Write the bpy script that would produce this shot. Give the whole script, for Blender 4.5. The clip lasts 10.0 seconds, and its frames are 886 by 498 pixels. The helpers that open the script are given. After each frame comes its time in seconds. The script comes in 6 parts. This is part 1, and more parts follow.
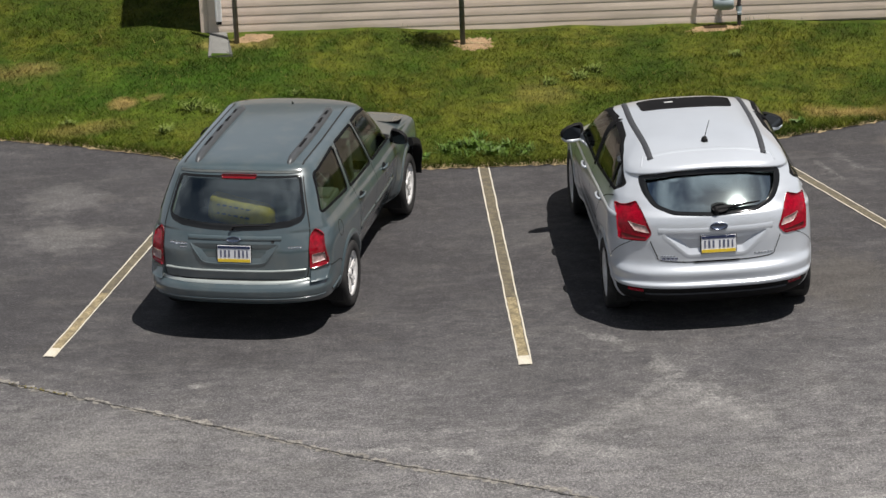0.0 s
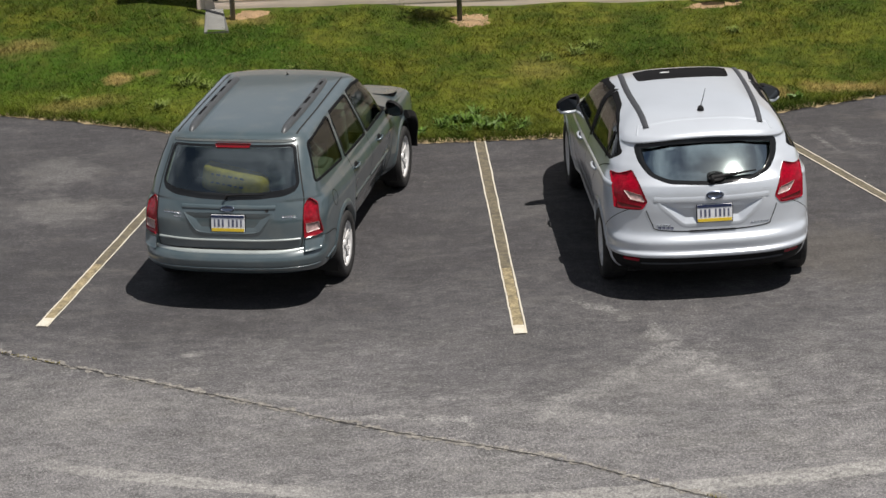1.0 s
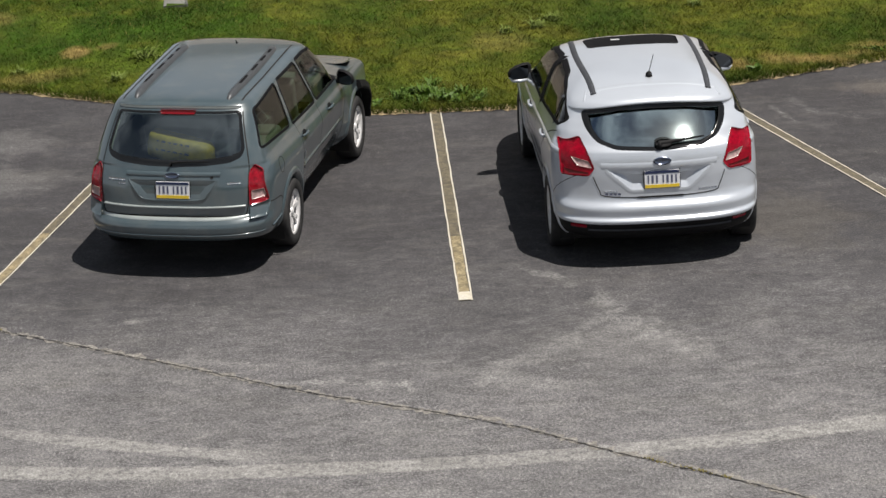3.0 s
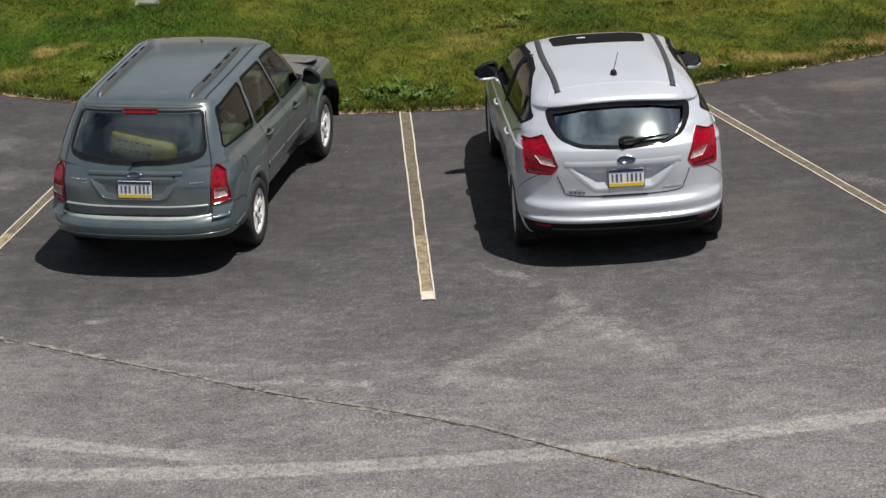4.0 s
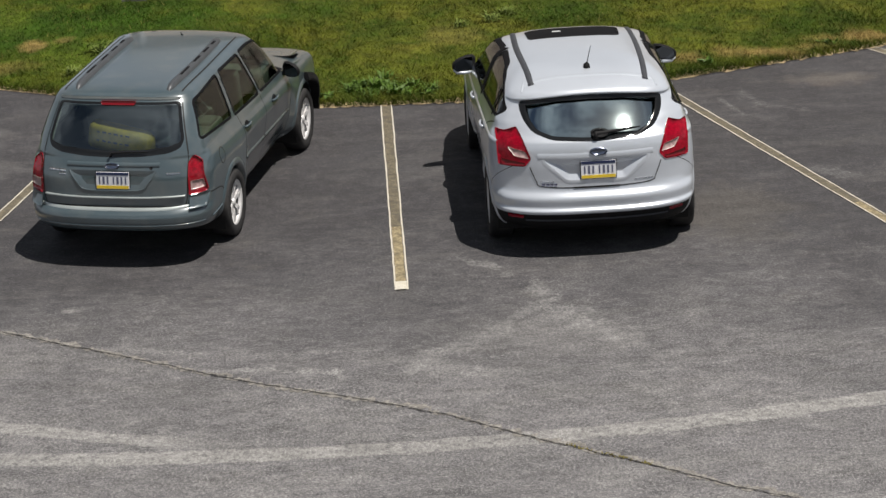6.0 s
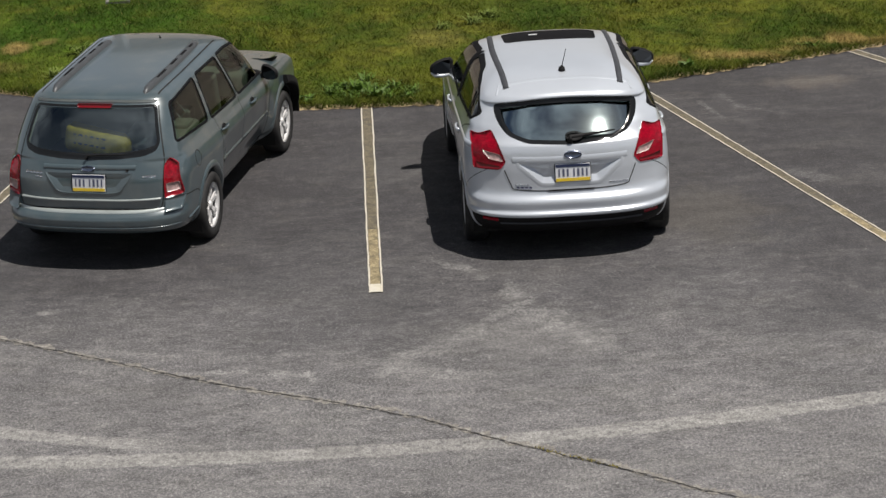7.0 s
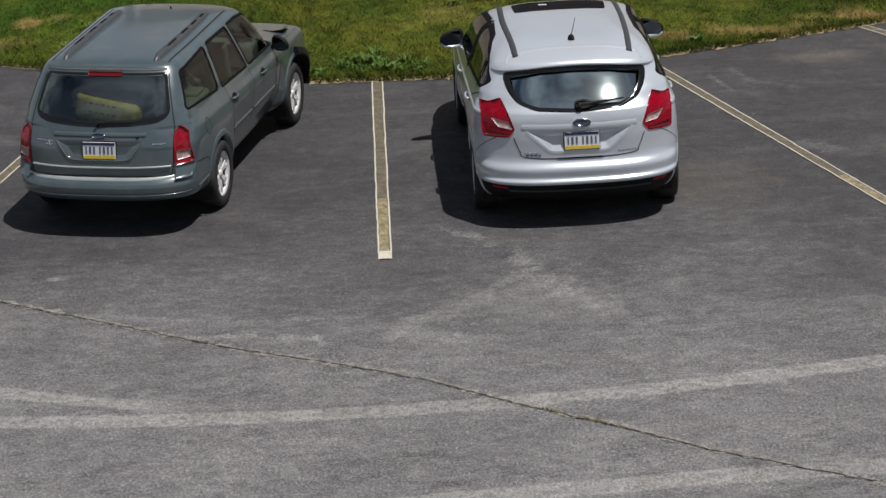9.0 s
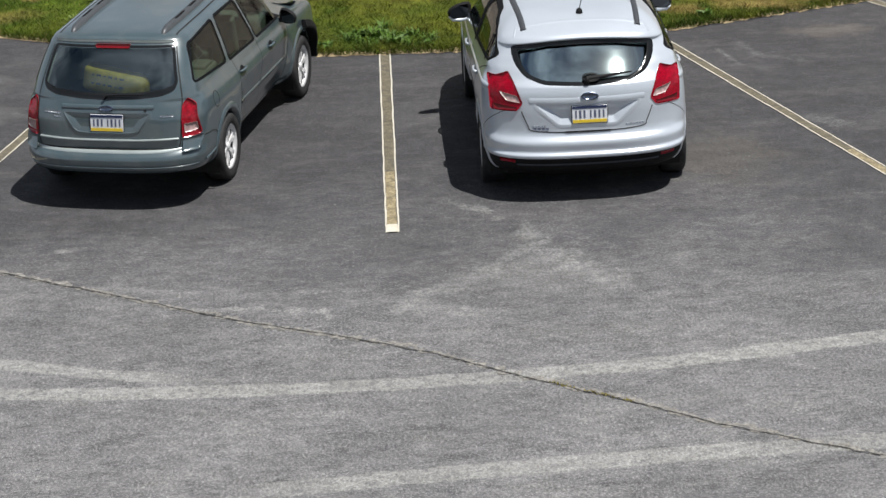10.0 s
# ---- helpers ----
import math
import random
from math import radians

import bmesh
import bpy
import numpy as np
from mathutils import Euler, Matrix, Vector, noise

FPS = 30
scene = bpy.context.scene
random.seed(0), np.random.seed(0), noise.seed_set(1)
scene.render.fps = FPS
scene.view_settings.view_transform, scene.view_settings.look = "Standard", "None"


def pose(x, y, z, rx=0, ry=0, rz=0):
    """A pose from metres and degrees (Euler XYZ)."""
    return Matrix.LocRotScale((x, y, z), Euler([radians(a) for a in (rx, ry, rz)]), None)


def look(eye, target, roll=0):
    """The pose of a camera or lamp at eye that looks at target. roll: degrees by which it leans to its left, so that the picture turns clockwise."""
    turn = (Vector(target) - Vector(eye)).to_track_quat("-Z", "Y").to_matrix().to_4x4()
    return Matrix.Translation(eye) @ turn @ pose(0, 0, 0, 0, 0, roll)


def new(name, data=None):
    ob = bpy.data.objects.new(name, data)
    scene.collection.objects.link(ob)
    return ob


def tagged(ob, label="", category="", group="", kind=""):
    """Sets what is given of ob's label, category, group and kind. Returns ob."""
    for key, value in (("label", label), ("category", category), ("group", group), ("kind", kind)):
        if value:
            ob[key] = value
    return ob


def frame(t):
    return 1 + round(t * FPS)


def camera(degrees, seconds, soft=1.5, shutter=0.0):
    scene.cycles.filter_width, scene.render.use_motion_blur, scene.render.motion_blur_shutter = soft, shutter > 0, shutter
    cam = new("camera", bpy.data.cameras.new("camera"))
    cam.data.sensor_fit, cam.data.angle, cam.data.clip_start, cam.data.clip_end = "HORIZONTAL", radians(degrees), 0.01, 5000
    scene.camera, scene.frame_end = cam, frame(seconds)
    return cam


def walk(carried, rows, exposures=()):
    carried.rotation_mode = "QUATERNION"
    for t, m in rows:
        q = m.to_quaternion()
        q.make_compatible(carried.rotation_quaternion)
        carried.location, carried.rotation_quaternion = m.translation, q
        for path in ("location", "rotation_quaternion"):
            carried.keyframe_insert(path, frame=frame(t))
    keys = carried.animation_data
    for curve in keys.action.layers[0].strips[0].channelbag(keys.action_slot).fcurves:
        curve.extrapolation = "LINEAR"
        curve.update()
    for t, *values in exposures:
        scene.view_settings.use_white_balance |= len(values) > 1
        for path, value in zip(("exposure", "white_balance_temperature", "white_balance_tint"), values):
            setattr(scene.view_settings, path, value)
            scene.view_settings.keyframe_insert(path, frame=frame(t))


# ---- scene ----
from mathutils.bvhtree import BVHTree
from mathutils.geometry import delaunay_2d_cdt

cam = camera(17.4, 10.0)
PATH = [
    (0, (-1.481, -23.301, 9.33), (-1.414, -21.416, 8.664), -2.4),
    (0.5, (-1.45, -23.288, 9.112), (-1.384, -21.403, 8.446), -2.4),
    (1, (-1.42, -23.286, 9.009), (-1.355, -21.401, 8.345), -2.4),
    (1.5, (-1.409, -23.285, 8.68), (-1.344, -21.399, 8.017), -2.4),
    (2, (-1.355, -23.297, 8.671), (-1.292, -21.412, 8.007), -2.5),
    (2.2, (-1.212, -23.315, 8.668), (-1.152, -21.429, 8.005), -2.5),
    (3.3, (-0.857, -23.199, 8.646), (-0.797, -21.314, 7.982), -2.5),
    (3.5, (-0.813, -23.164, 8.61), (-0.754, -21.278, 7.948), -2.6),
    (4, (-0.548, -23.145, 8.583), (-0.49, -21.259, 7.92), -2.6),
    (4.5, (-0.439, -23.165, 8.58), (-0.385, -21.279, 7.918), -2.6),
    (5, (-0.386, -23.294, 8.556), (-0.334, -21.408, 7.893), -2.6),
    (5.5, (-0.359, -23.394, 8.575), (-0.309, -21.507, 7.912), -2.6),
    (5.7, (-0.299, -23.42, 8.553), (-0.25, -21.533, 7.892), -2.6),
    (6.8, (0.04, -23.494, 8.635), (0.083, -21.608, 7.971), -2.6),
    (7, (0.092, -23.508, 8.607), (0.134, -21.621, 7.945), -2.6),
    (7.5, (0.139, -23.622, 8.6), (0.177, -21.735, 7.938), -2.7),
    (8, (0.127, -23.68, 8.34), (0.162, -21.792, 7.681), -2.6),
    (8.5, (0.119, -23.654, 8.33), (0.152, -21.766, 7.67), -2.6),
    (9, (0.136, -23.671, 8.324), (0.167, -21.783, 7.665), -2.6),
    (9.5, (0.126, -23.697, 8.304), (0.154, -21.813, 7.633), -2.6),
    (10, (0.123, -23.671, 8.322), (0.149, -21.789, 7.646), -2.5),
]
walk(cam, [(t, look(eye, target, roll)) for t, eye, target, roll in PATH],
     [(0, 0.16, 6500, 12), (2, 0.16, 6500, 12), (4, 0.08, 6500, 12), (5.5, 0.06, 6500, 12), (7, -0.01, 6500, 12), (7.5, -0.07, 6500, 12), (8, -0.26, 6420, 12),
      (8.5, -0.30, 6330, 11), (9, -0.22, 6250, 12), (9.5, 0.00, 6200, 11), (10, 0.26, 6150, 10)])

# ---- world, sun ----
SUN_TO = Vector((0.305, -0.195, 1.0)).normalized()          # direction towards the sun
SUN_EL = math.asin(SUN_TO.z)
SUN_AZ = math.atan2(SUN_TO.x, SUN_TO.y)
world = bpy.data.worlds.new("world")
scene.world = world
world.use_nodes = True
wn = world.node_tree.nodes
wl = world.node_tree.links
sky = wn.new("ShaderNodeTexSky")
sky.sky_type = 'NISHITA'
sky.sun_disc = False
sky.sun_elevation = SUN_EL
sky.sun_rotation = SUN_AZ
sky.altitude = 120
sky.dust_density = 1.0
sky.ozone_density = 1.6
wtc = wn.new("ShaderNodeTexCoord")
wcl = wn.new("ShaderNodeTexNoise")
wcl.inputs["Scale"].default_value = 2.4
wcl.inputs["Detail"].default_value = 7
wcl.inputs["Roughness"].default_value = 0.58
wmp = wn.new("ShaderNodeMapping")
wmp.inputs["Location"].default_value = (0.4, 2.3, 0.2)
wl.new(wtc.outputs["Generated"], wmp.inputs["Vector"])
wl.new(wmp.outputs["Vector"], wcl.inputs["Vector"])
wr = wn.new("ShaderNodeMapRange")
wr.inputs["From Min"].default_value = 0.44
wr.inputs["From Max"].default_value = 0.70
wl.new(wcl.outputs["Fac"], wr.inputs["Value"])
wmix = wn.new("ShaderNodeMixRGB")
wl.new(wr.outputs["Result"], wmix.inputs["Fac"])
wl.new(sky.outputs["Color"], wmix.inputs["Color1"])
wmix.inputs["Color2"].default_value = (20.0, 21.5, 23.5, 1)
bg = wn["Background"]
bg.inputs["Strength"].default_value = 0.019
# the sky pales to haze towards the horizon
wsep = wn.new("ShaderNodeSeparateXYZ")
wl.new(wtc.outputs["Generated"], wsep.inputs[0])
whz = wn.new("ShaderNodeMath"); whz.operation = 'SUBTRACT'; whz.use_clamp = True
whz.inputs[0].default_value = 1.0
wl.new(wsep.outputs["Z"], whz.inputs[1])
whp = wn.new("ShaderNodeMath"); whp.operation = 'POWER'
wl.new(whz.outputs[0], whp.inputs[0]); whp.inputs[1].default_value = 2.5
wmix2 = wn.new("ShaderNodeMixRGB")
wl.new(whp.outputs[0], wmix2.inputs["Fac"])
wl.new(wmix.outputs["Color"], wmix2.inputs["Color1"])
wmix2.inputs["Color2"].default_value = (25.0, 27.0, 29.5, 1)
wl.new(wmix2.outputs["Color"], bg.inputs["Color"])

sun_data = bpy.data.lights.new("sun", 'SUN')
sun_data.energy = 5.0
sun_data.angle = radians(0.53)
sun_data.color = (1.0, 0.95, 0.87)
sun = new("sun", sun_data)
sun.matrix_world = look(SUN_TO * 40, (0, 0, 0))


# ---- materials ----
def mat(name, color, rough=0.6, metal=0.0, vary=0.12, scale=6.0, fine=0.0, fine_scale=120.0, bump=0.0, bump_scale=150.0,
        coat=0.0, spec=0.5, dirt=None, dirt_amount=0.0, dirt_scale=2.0, rand=0.0, emit=0.0, coat_ior=1.9):
    """A procedural surface: base colour with broad and fine variation, optional dirt, bump and clear coat."""
    m = bpy.data.materials.new(name)
    m.use_nodes = True
    n, l = m.node_tree.nodes, m.node_tree.links
    p = n["Principled BSDF"]
    p.inputs["Roughness"].default_value = rough
    p.inputs["Metallic"].default_value = metal
    p.inputs["Coat Weight"].default_value = coat
    p.inputs["Coat Roughness"].default_value = 0.10
    p.inputs["Coat IOR"].default_value = coat_ior
    p.inputs["Specular IOR Level"].default_value = spec
    tc = n.new("ShaderNodeTexCoord")
    def noise_fac(s, d=5):
        t = n.new("ShaderNodeTexNoise")
        t.inputs["Scale"].default_value = s
        t.inputs["Detail"].default_value = d
        l.new(tc.outputs["Object"], t.inputs["Vector"])
        return t.outputs["Fac"]
    def scaled(sock, amount):
        r = n.new("ShaderNodeMapRange")
        r.inputs["From Min"].default_value, r.inputs["From Max"].default_value = 0.3, 0.7
        r.inputs["To Min"].default_value, r.inputs["To Max"].default_value = 1 - amount, 1 + amount
        l.new(sock, r.inputs["Value"])
        return r.outputs["Result"]
    hsv = n.new("ShaderNodeHueSaturation")
    hsv.inputs["Color"].default_value = (*color, 1)
    val = scaled(noise_fac(scale), vary)
    if fine:
        k = n.new("ShaderNodeMath"); k.operation = 'MULTIPLY'
        l.new(val, k.inputs[0]); l.new(scaled(noise_fac(fine_scale, 3), fine), k.inputs[1])
        val = k.outputs[0]
    if rand:
        oi = n.new("ShaderNodeObjectInfo")
        r = n.new("ShaderNodeMapRange")
        r.inputs["To Min"].default_value, r.inputs["To Max"].default_value = 1 - rand, 1 + rand
        l.new(oi.outputs["Random"], r.inputs["Value"])
        k = n.new("ShaderNodeMath"); k.operation = 'MULTIPLY'
        l.new(val, k.inputs[0]); l.new(r.outputs["Result"], k.inputs[1])
        val = k.outputs[0]
    l.new(val, hsv.inputs["Value"])
    col = hsv.outputs["Color"]
    if dirt:
        mx = n.new("ShaderNodeMixRGB")
        r = n.new("ShaderNodeMapRange")
        r.inputs["From Min"].default_value, r.inputs["From Max"].default_value = 0.48, 0.68
        r.inputs["To Max"].default_value = dirt_amount
        l.new(noise_fac(dirt_scale, 8), r.inputs["Value"])
        l.new(r.outputs["Result"], mx.inputs["Fac"])
        l.new(col, mx.inputs["Color1"])
        mx.inputs["Color2"].default_value = (*dirt, 1)
        col = mx.outputs["Color"]
    l.new(col, p.inputs["Base Color"])
    if bump:
        b = n.new("ShaderNodeBump")
        b.inputs["Strength"].default_value = bump
        b.inputs["Distance"].default_value = 0.01
        l.new(noise_fac(bump_scale, 6), b.inputs["Height"])
        l.new(b.outputs["Normal"], p.inputs["Normal"])
    if emit:
        p.inputs["Emission Color"].default_value = (*color, 1)
        p.inputs["Emission Strength"].default_value = emit
    return m


def glass_mat(name, tint, ior=1.5, rough=0.015, gloss=(1, 1, 1)):
    m = bpy.data.materials.new(name)
    m.use_nodes = True
    n, l = m.node_tree.nodes, m.node_tree.links
    n.clear()
    out = n.new("ShaderNodeOutputMaterial")
    mix = n.new("ShaderNodeMixShader")
    tr = n.new("ShaderNodeBsdfTransparent")
    tr.inputs["Color"].default_value = (*tint, 1)
    gl = n.new("ShaderNodeBsdfGlossy")
    gl.inputs["Roughness"].default_value = rough
    gl.inputs["Color"].default_value = (*gloss, 1)
    lw = n.new("ShaderNodeLayerWeight")
    lw.inputs["Blend"].default_value = 0.5
    pw = n.new("ShaderNodeMath"); pw.operation = 'POWER'
    l.new(lw.outputs["Facing"], pw.inputs[0]); pw.inputs[1].default_value = 5.0
    f0 = ((ior - 1) / (ior + 1)) ** 2
    fr = n.new("ShaderNodeMath"); fr.operation = 'MULTIPLY_ADD'
    l.new(pw.outputs[0], fr.inputs[0]); fr.inputs[1].default_value = 1 - f0; fr.inputs[2].default_value = f0
    l.new(fr.outputs[0], mix.inputs["Fac"])
    l.new(tr.outputs["BSDF"], mix.inputs[1])
    l.new(gl.outputs["BSDF"], mix.inputs[2])
    l.new(mix.outputs["Shader"], out.inputs["Surface"])
    return m


GREEN_PAINT = mat("green_grey_metallic_paint", (0.068, 0.097, 0.110), 0.36, 0.08, 0.05, 3, coat=1.0, coat_ior=1.85, spec=0.3, dirt=(0.16, 0.17, 0.16), dirt_amount=0.25, dirt_scale=5)
# pale colour that paints a highlight along the wagon's upward edges
EDGE_HIGHLIGHT = mat("painted_edge_highlight", (0.46, 0.51, 0.50), 0.32, 0.45, 0.10, 6, coat=0.6)
SILVER_PAINT = mat("silver_metallic_paint", (0.585, 0.630, 0.690), 0.28, 0.28, 0.03, 3, coat=1.0, coat_ior=1.6)
BLACK_PLASTIC = mat("black_plastic", (0.012, 0.012, 0.013), 0.58, 0, 0.2, 20, bump=0.1, spec=0.14)
GREY_PLASTIC = mat("dark_grey_plastic", (0.045, 0.048, 0.055), 0.5, 0, 0.15, 20, bump=0.1)
RAIL = mat("rail_grey", (0.070, 0.076, 0.082), 0.45, 0.2, 0.1, 12)
RUBBER = mat("tyre_rubber", (0.016, 0.016, 0.017), 0.75, 0, 0.25, 30, bump=0.2, dirt=(0.05, 0.048, 0.045), dirt_amount=0.5, dirt_scale=9)
SEAL = mat("black_window_seal", (0.006, 0.006, 0.007), 0.8, 0, 0.1, 20, spec=0.15)
FRIT = mat("black_glass_border", (0.012, 0.013, 0.014), 0.06, 0, 0.0, 8)
GAP = mat("panel_gap", (0.008, 0.008, 0.008), 0.8, 0, 0.1, 20)
UNDER = mat("underbody", (0.012, 0.012, 0.012), 0.9, 0, 0.2, 8)
ALLOY = mat("bright_alloy", (0.82, 0.82, 0.82), 0.32, 0.2, 0.06, 12, dirt=(0.25, 0.23, 0.21), dirt_amount=0.25, dirt_scale=14)
CHROME = mat("chrome", (0.82, 0.83, 0.85), 0.08, 1.0, 0.03, 12)
WAGON_LENS = mat("deep_red_lamp_lens", (0.25, 0.002, 0.010), 0.2, 0, 0.35, 25, fine=0.3, fine_scale=90, coat=0.3, spec=0.3)
RED_LENS = mat("red_lamp_lens", (0.26, 0.002, 0.013), 0.12, 0, 0.25, 30, fine=0.25, fine_scale=90, coat=0.15, coat_ior=1.4, spec=0.25)
DARK_RED = mat("dark_red_lens", (0.16, 0.004, 0.008), 0.2, 0, 0.15, 40, coat=0.3, spec=0.3)
CLEAR_LENS = mat("clear_lamp_lens", (0.40, 0.27, 0.26), 0.35, 0.1, 0.35, 50, coat=0.4)
BLUE_OVAL = mat("badge_blue_grey", (0.05, 0.07, 0.12), 0.2, 0.4, 0.1, 30, coat=1.0)
PLATE_WHITE = mat("plate_white", (0.72, 0.74, 0.78), 0.35, 0, 0.04, 30)
PLATE_NAVY = mat("plate_navy", (0.02, 0.03, 0.08), 0.35, 0, 0.05, 30)
PLATE_YELLOW = mat("plate_yellow", (0.72, 0.52, 0.04), 0.35, 0, 0.05, 30)
MIRROR = mat("mirror_glass", (0.08, 0.085, 0.09), 0.04, 1.0, 0.02, 10)
BEIGE = mat("beige_cloth", (0.48, 0.465, 0.40), 0.9, 0, 0.12, 9, fine=0.15, bump=0.25)
CREAM = mat("cream_fabric", (0.45, 0.43, 0.35), 0.9, 0, 0.12, 9, fine=0.1, bump=0.25)
DARK_CLOTH = mat("charcoal_cloth", (0.030, 0.030, 0.032), 0.95, 0, 0.2, 9, fine=0.2, bump=0.2)
YELLOW_BAG = mat("yellow_woven_sack", (0.66, 0.47, 0.05), 0.6, 0, 0.25, 14, fine=0.2, bump=0.3)
GREY_CLOTH = mat("pale_grey_cloth", (0.34, 0.36, 0.40), 0.9, 0, 0.2, 8, fine=0.2)
WHITE_WIRE = mat("white_enamel", (0.75, 0.76, 0.74), 0.4, 0, 0.05, 20)
DARK_INK = mat("dark_print", (0.10, 0.11, 0.17), 0.6, 0, 0.1, 20)
WHITE_TRIM = mat("pale_interior_trim", (0.70, 0.72, 0.72), 0.7, 0, 0.05, 8)
GLASS = glass_mat("car_glass", (0.26, 0.32, 0.285), 1.33, 0.04)
GLASS_REAR = glass_mat("rear_glass", (0.42, 0.50, 0.48), 2.8, 0.02, (0.9, 1.0, 1.0))
GLASS_HATCH = glass_mat("hatch_rear_glass", (0.35, 0.45, 0.47), 18.0, 0.05, (0.84, 1.0, 0.99))


SKIDS = ((2.64, -1.72, 3.06, -2.04, 0.040, 0.50), (3.06, -2.04, 3.52, -2.30, 0.055, 0.75), (3.52, -2.30, 4.5, -2.52, 0.060, 0.70))


def asphalt_material():
    """Worn sealed asphalt: aggregate, faded grey field, two old pale stripes that bend, scuffs and stains."""
    m = bpy.data.materials.new("worn_asphalt")
    m.use_nodes = True
    n, l = m.node_tree.nodes, m.node_tree.links
    p = n["Principled BSDF"]
    p.inputs["Roughness"].default_value = 0.82
    tc = n.new("ShaderNodeTexCoord")
    sep = n.new("ShaderNodeSeparateXYZ")
    l.new(tc.outputs["Object"], sep.inputs[0])
    X, Y = sep.outputs["X"], sep.outputs["Y"]
    def math_(op, a, b=None, c=None, clamp=False):
        k = n.new("ShaderNodeMath"); k.operation = op; k.use_clamp = clamp
        for i, v in enumerate((a, b, c)):
            if v is None:
                continue
            if isinstance(v, (int, float)):
                k.inputs[i].default_value = v
            else:
                l.new(v, k.inputs[i])
        return k.outputs[0]
    def noise_(scale, detail=6, rough=0.6, stretch=(1, 1, 1), shift=(0, 0, 0)):
        mp = n.new("ShaderNodeMapping")
        mp.inputs["Scale"].default_value = stretch
        mp.inputs["Location"].default_value = shift
        l.new(tc.outputs["Object"], mp.inputs["Vector"])
        t = n.new("ShaderNodeTexNoise")
        t.inputs["Scale"].default_value = scale
        t.inputs["Detail"].default_value = detail
        t.inputs["Roughness"].default_value = rough
        l.new(mp.outputs["Vector"], t.inputs["Vector"])
        return t.outputs["Fac"]
    def ramp_(v, a, b, lo=0.0, hi=1.0):
        r = n.new("ShaderNodeMapRange"); r.interpolation_type = 'SMOOTHSTEP'
        for key, val in (("From Min", a), ("From Max", b), ("To Min", lo), ("To Max", hi)):
            r.inputs[key].default_value = val
        l.new(v, r.inputs["Value"])
        return r.outputs["Result"]
    def mix_(fac, a, b):
        k = n.new("ShaderNodeMixRGB")
        if isinstance(fac, (int, float)):
            k.inputs["Fac"].default_value = fac
        else:
            l.new(fac, k.inputs["Fac"])
        for s, v in (("Color1", a), ("Color2", b)):
            if isinstance(v, tuple):
                k.inputs[s].default_value = (*v, 1)
            else:
                l.new(v, k.inputs[s])
        return k.outputs["Color"]
    broad = noise_(0.35, 5)
    mid = noise_(1.6, 7, 0.65, (0.7, 1.3, 1))
    grain = noise_(42, 3, 0.75)
    grain2 = noise_(120, 2, 0.7)
    chips = noise_(30, 2, 0.6, shift=(3, 9, 0))
    streak = noise_(2.2, 8, 0.75, (0.75, 1.2, 1), (5, 1, 0))
    mottle = noise_(9, 6, 0.7, (0.8, 1.2, 1))
    # the sealed stalls are darker than the faded driving lane nearer to the entrance
    lane = ramp_(math_('ADD', Y, math_('MULTIPLY', math_('SUBTRACT', broad, 0.5), 5.0)), 2.0, -3.2)
    field = mix_(lane, (0.0335, 0.0318, 0.0352), (0.116, 0.1118, 0.1165))
    fade = math_('MULTIPLY_ADD', lane, 0.78, 0.22)
    # faint brushed drifts of dust across the sealed stalls
    drift = noise_(1.1, 9, 0.72, (0.55, 1.5, 1), (2, 8, 0))
    field = mix_(ramp_(drift, 0.50, 0.68, 0, 0.55), field, (0.092, 0.088, 0.085))
    field = mix_(ramp_(noise_(2.6, 9, 0.75, (0.8, 1.1, 1), (9, 4, 0)), 0.53, 0.68, 0, 0.45), field, (0.080, 0.074, 0.068))
    field = mix_(math_('MULTIPLY', fade, ramp_(mid, 0.46, 0.70, 0, 0.50)), field, (0.150, 0.146, 0.142))
    field = mix_(math_('MULTIPLY', fade, ramp_(streak, 0.50, 0.68, 0, 0.45)), field, (0.185, 0.182, 0.178))
    field = mix_(ramp_(streak, 0.47, 0.36, 0, 0.60), field, (0.042, 0.041, 0.043))
    field = mix_(math_('MULTIPLY', fade, ramp_(mottle, 0.50, 0.66, 0, 0.60)), field, (0.200, 0.197, 0.192))
    field = mix_(ramp_(mottle, 0.47, 0.34, 0, 0.60), field, (0.034, 0.033, 0.036))
    field = mix_(ramp_(noise_(0.8, 5, 0.6, shift=(7, 3, 0)), 0.52, 0.70, 0, 0.45), field, (0.052, 0.051, 0.055))
    # bleached stones
    def stripe_(a, b, c, half, strength, lo_x=None, hi_x=None):
        cy = math_('ADD', math_('MULTIPLY_ADD', X, b, a), math_('MULTIPLY', math_('MULTIPLY', X, X), c))
        d = math_('ABSOLUTE', math_('SUBTRACT', Y, cy))
        d = math_('ADD', d, math_('MULTIPLY', math_('SUBTRACT', noise_(4.0, 8, 0.7), 0.5), 0.16))
        k = math_('MULTIPLY', ramp_(d, half, half * 0.70), ramp_(noise_(14, 5), 0.34, 0.58, 0.25, 1.0))
        if lo_x is not None:
            k = math_('MULTIPLY', k, ramp_(X, lo_x - 0.5, lo_x + 0.6))
        if hi_x is not None:
            k = math_('MULTIPLY', k, ramp_(X, hi_x + 0.4, hi_x - 0.4))
        return math_('MULTIPLY', k, strength)
    pale = (0.29, 0.285, 0.27)
    field = mix_(stripe_(-3.455, 0.0265, 0.0283, 0.140, 0.78), field, pale)
    field = mix_(stripe_(-3.50, -0.127, 0.048, 0.12, 0.70, -3.75, -1.75), field, pale)
    field = mix_(stripe_(-5.185, 0.100, -0.0087, 0.15, 0.70, -0.9), field, pale)
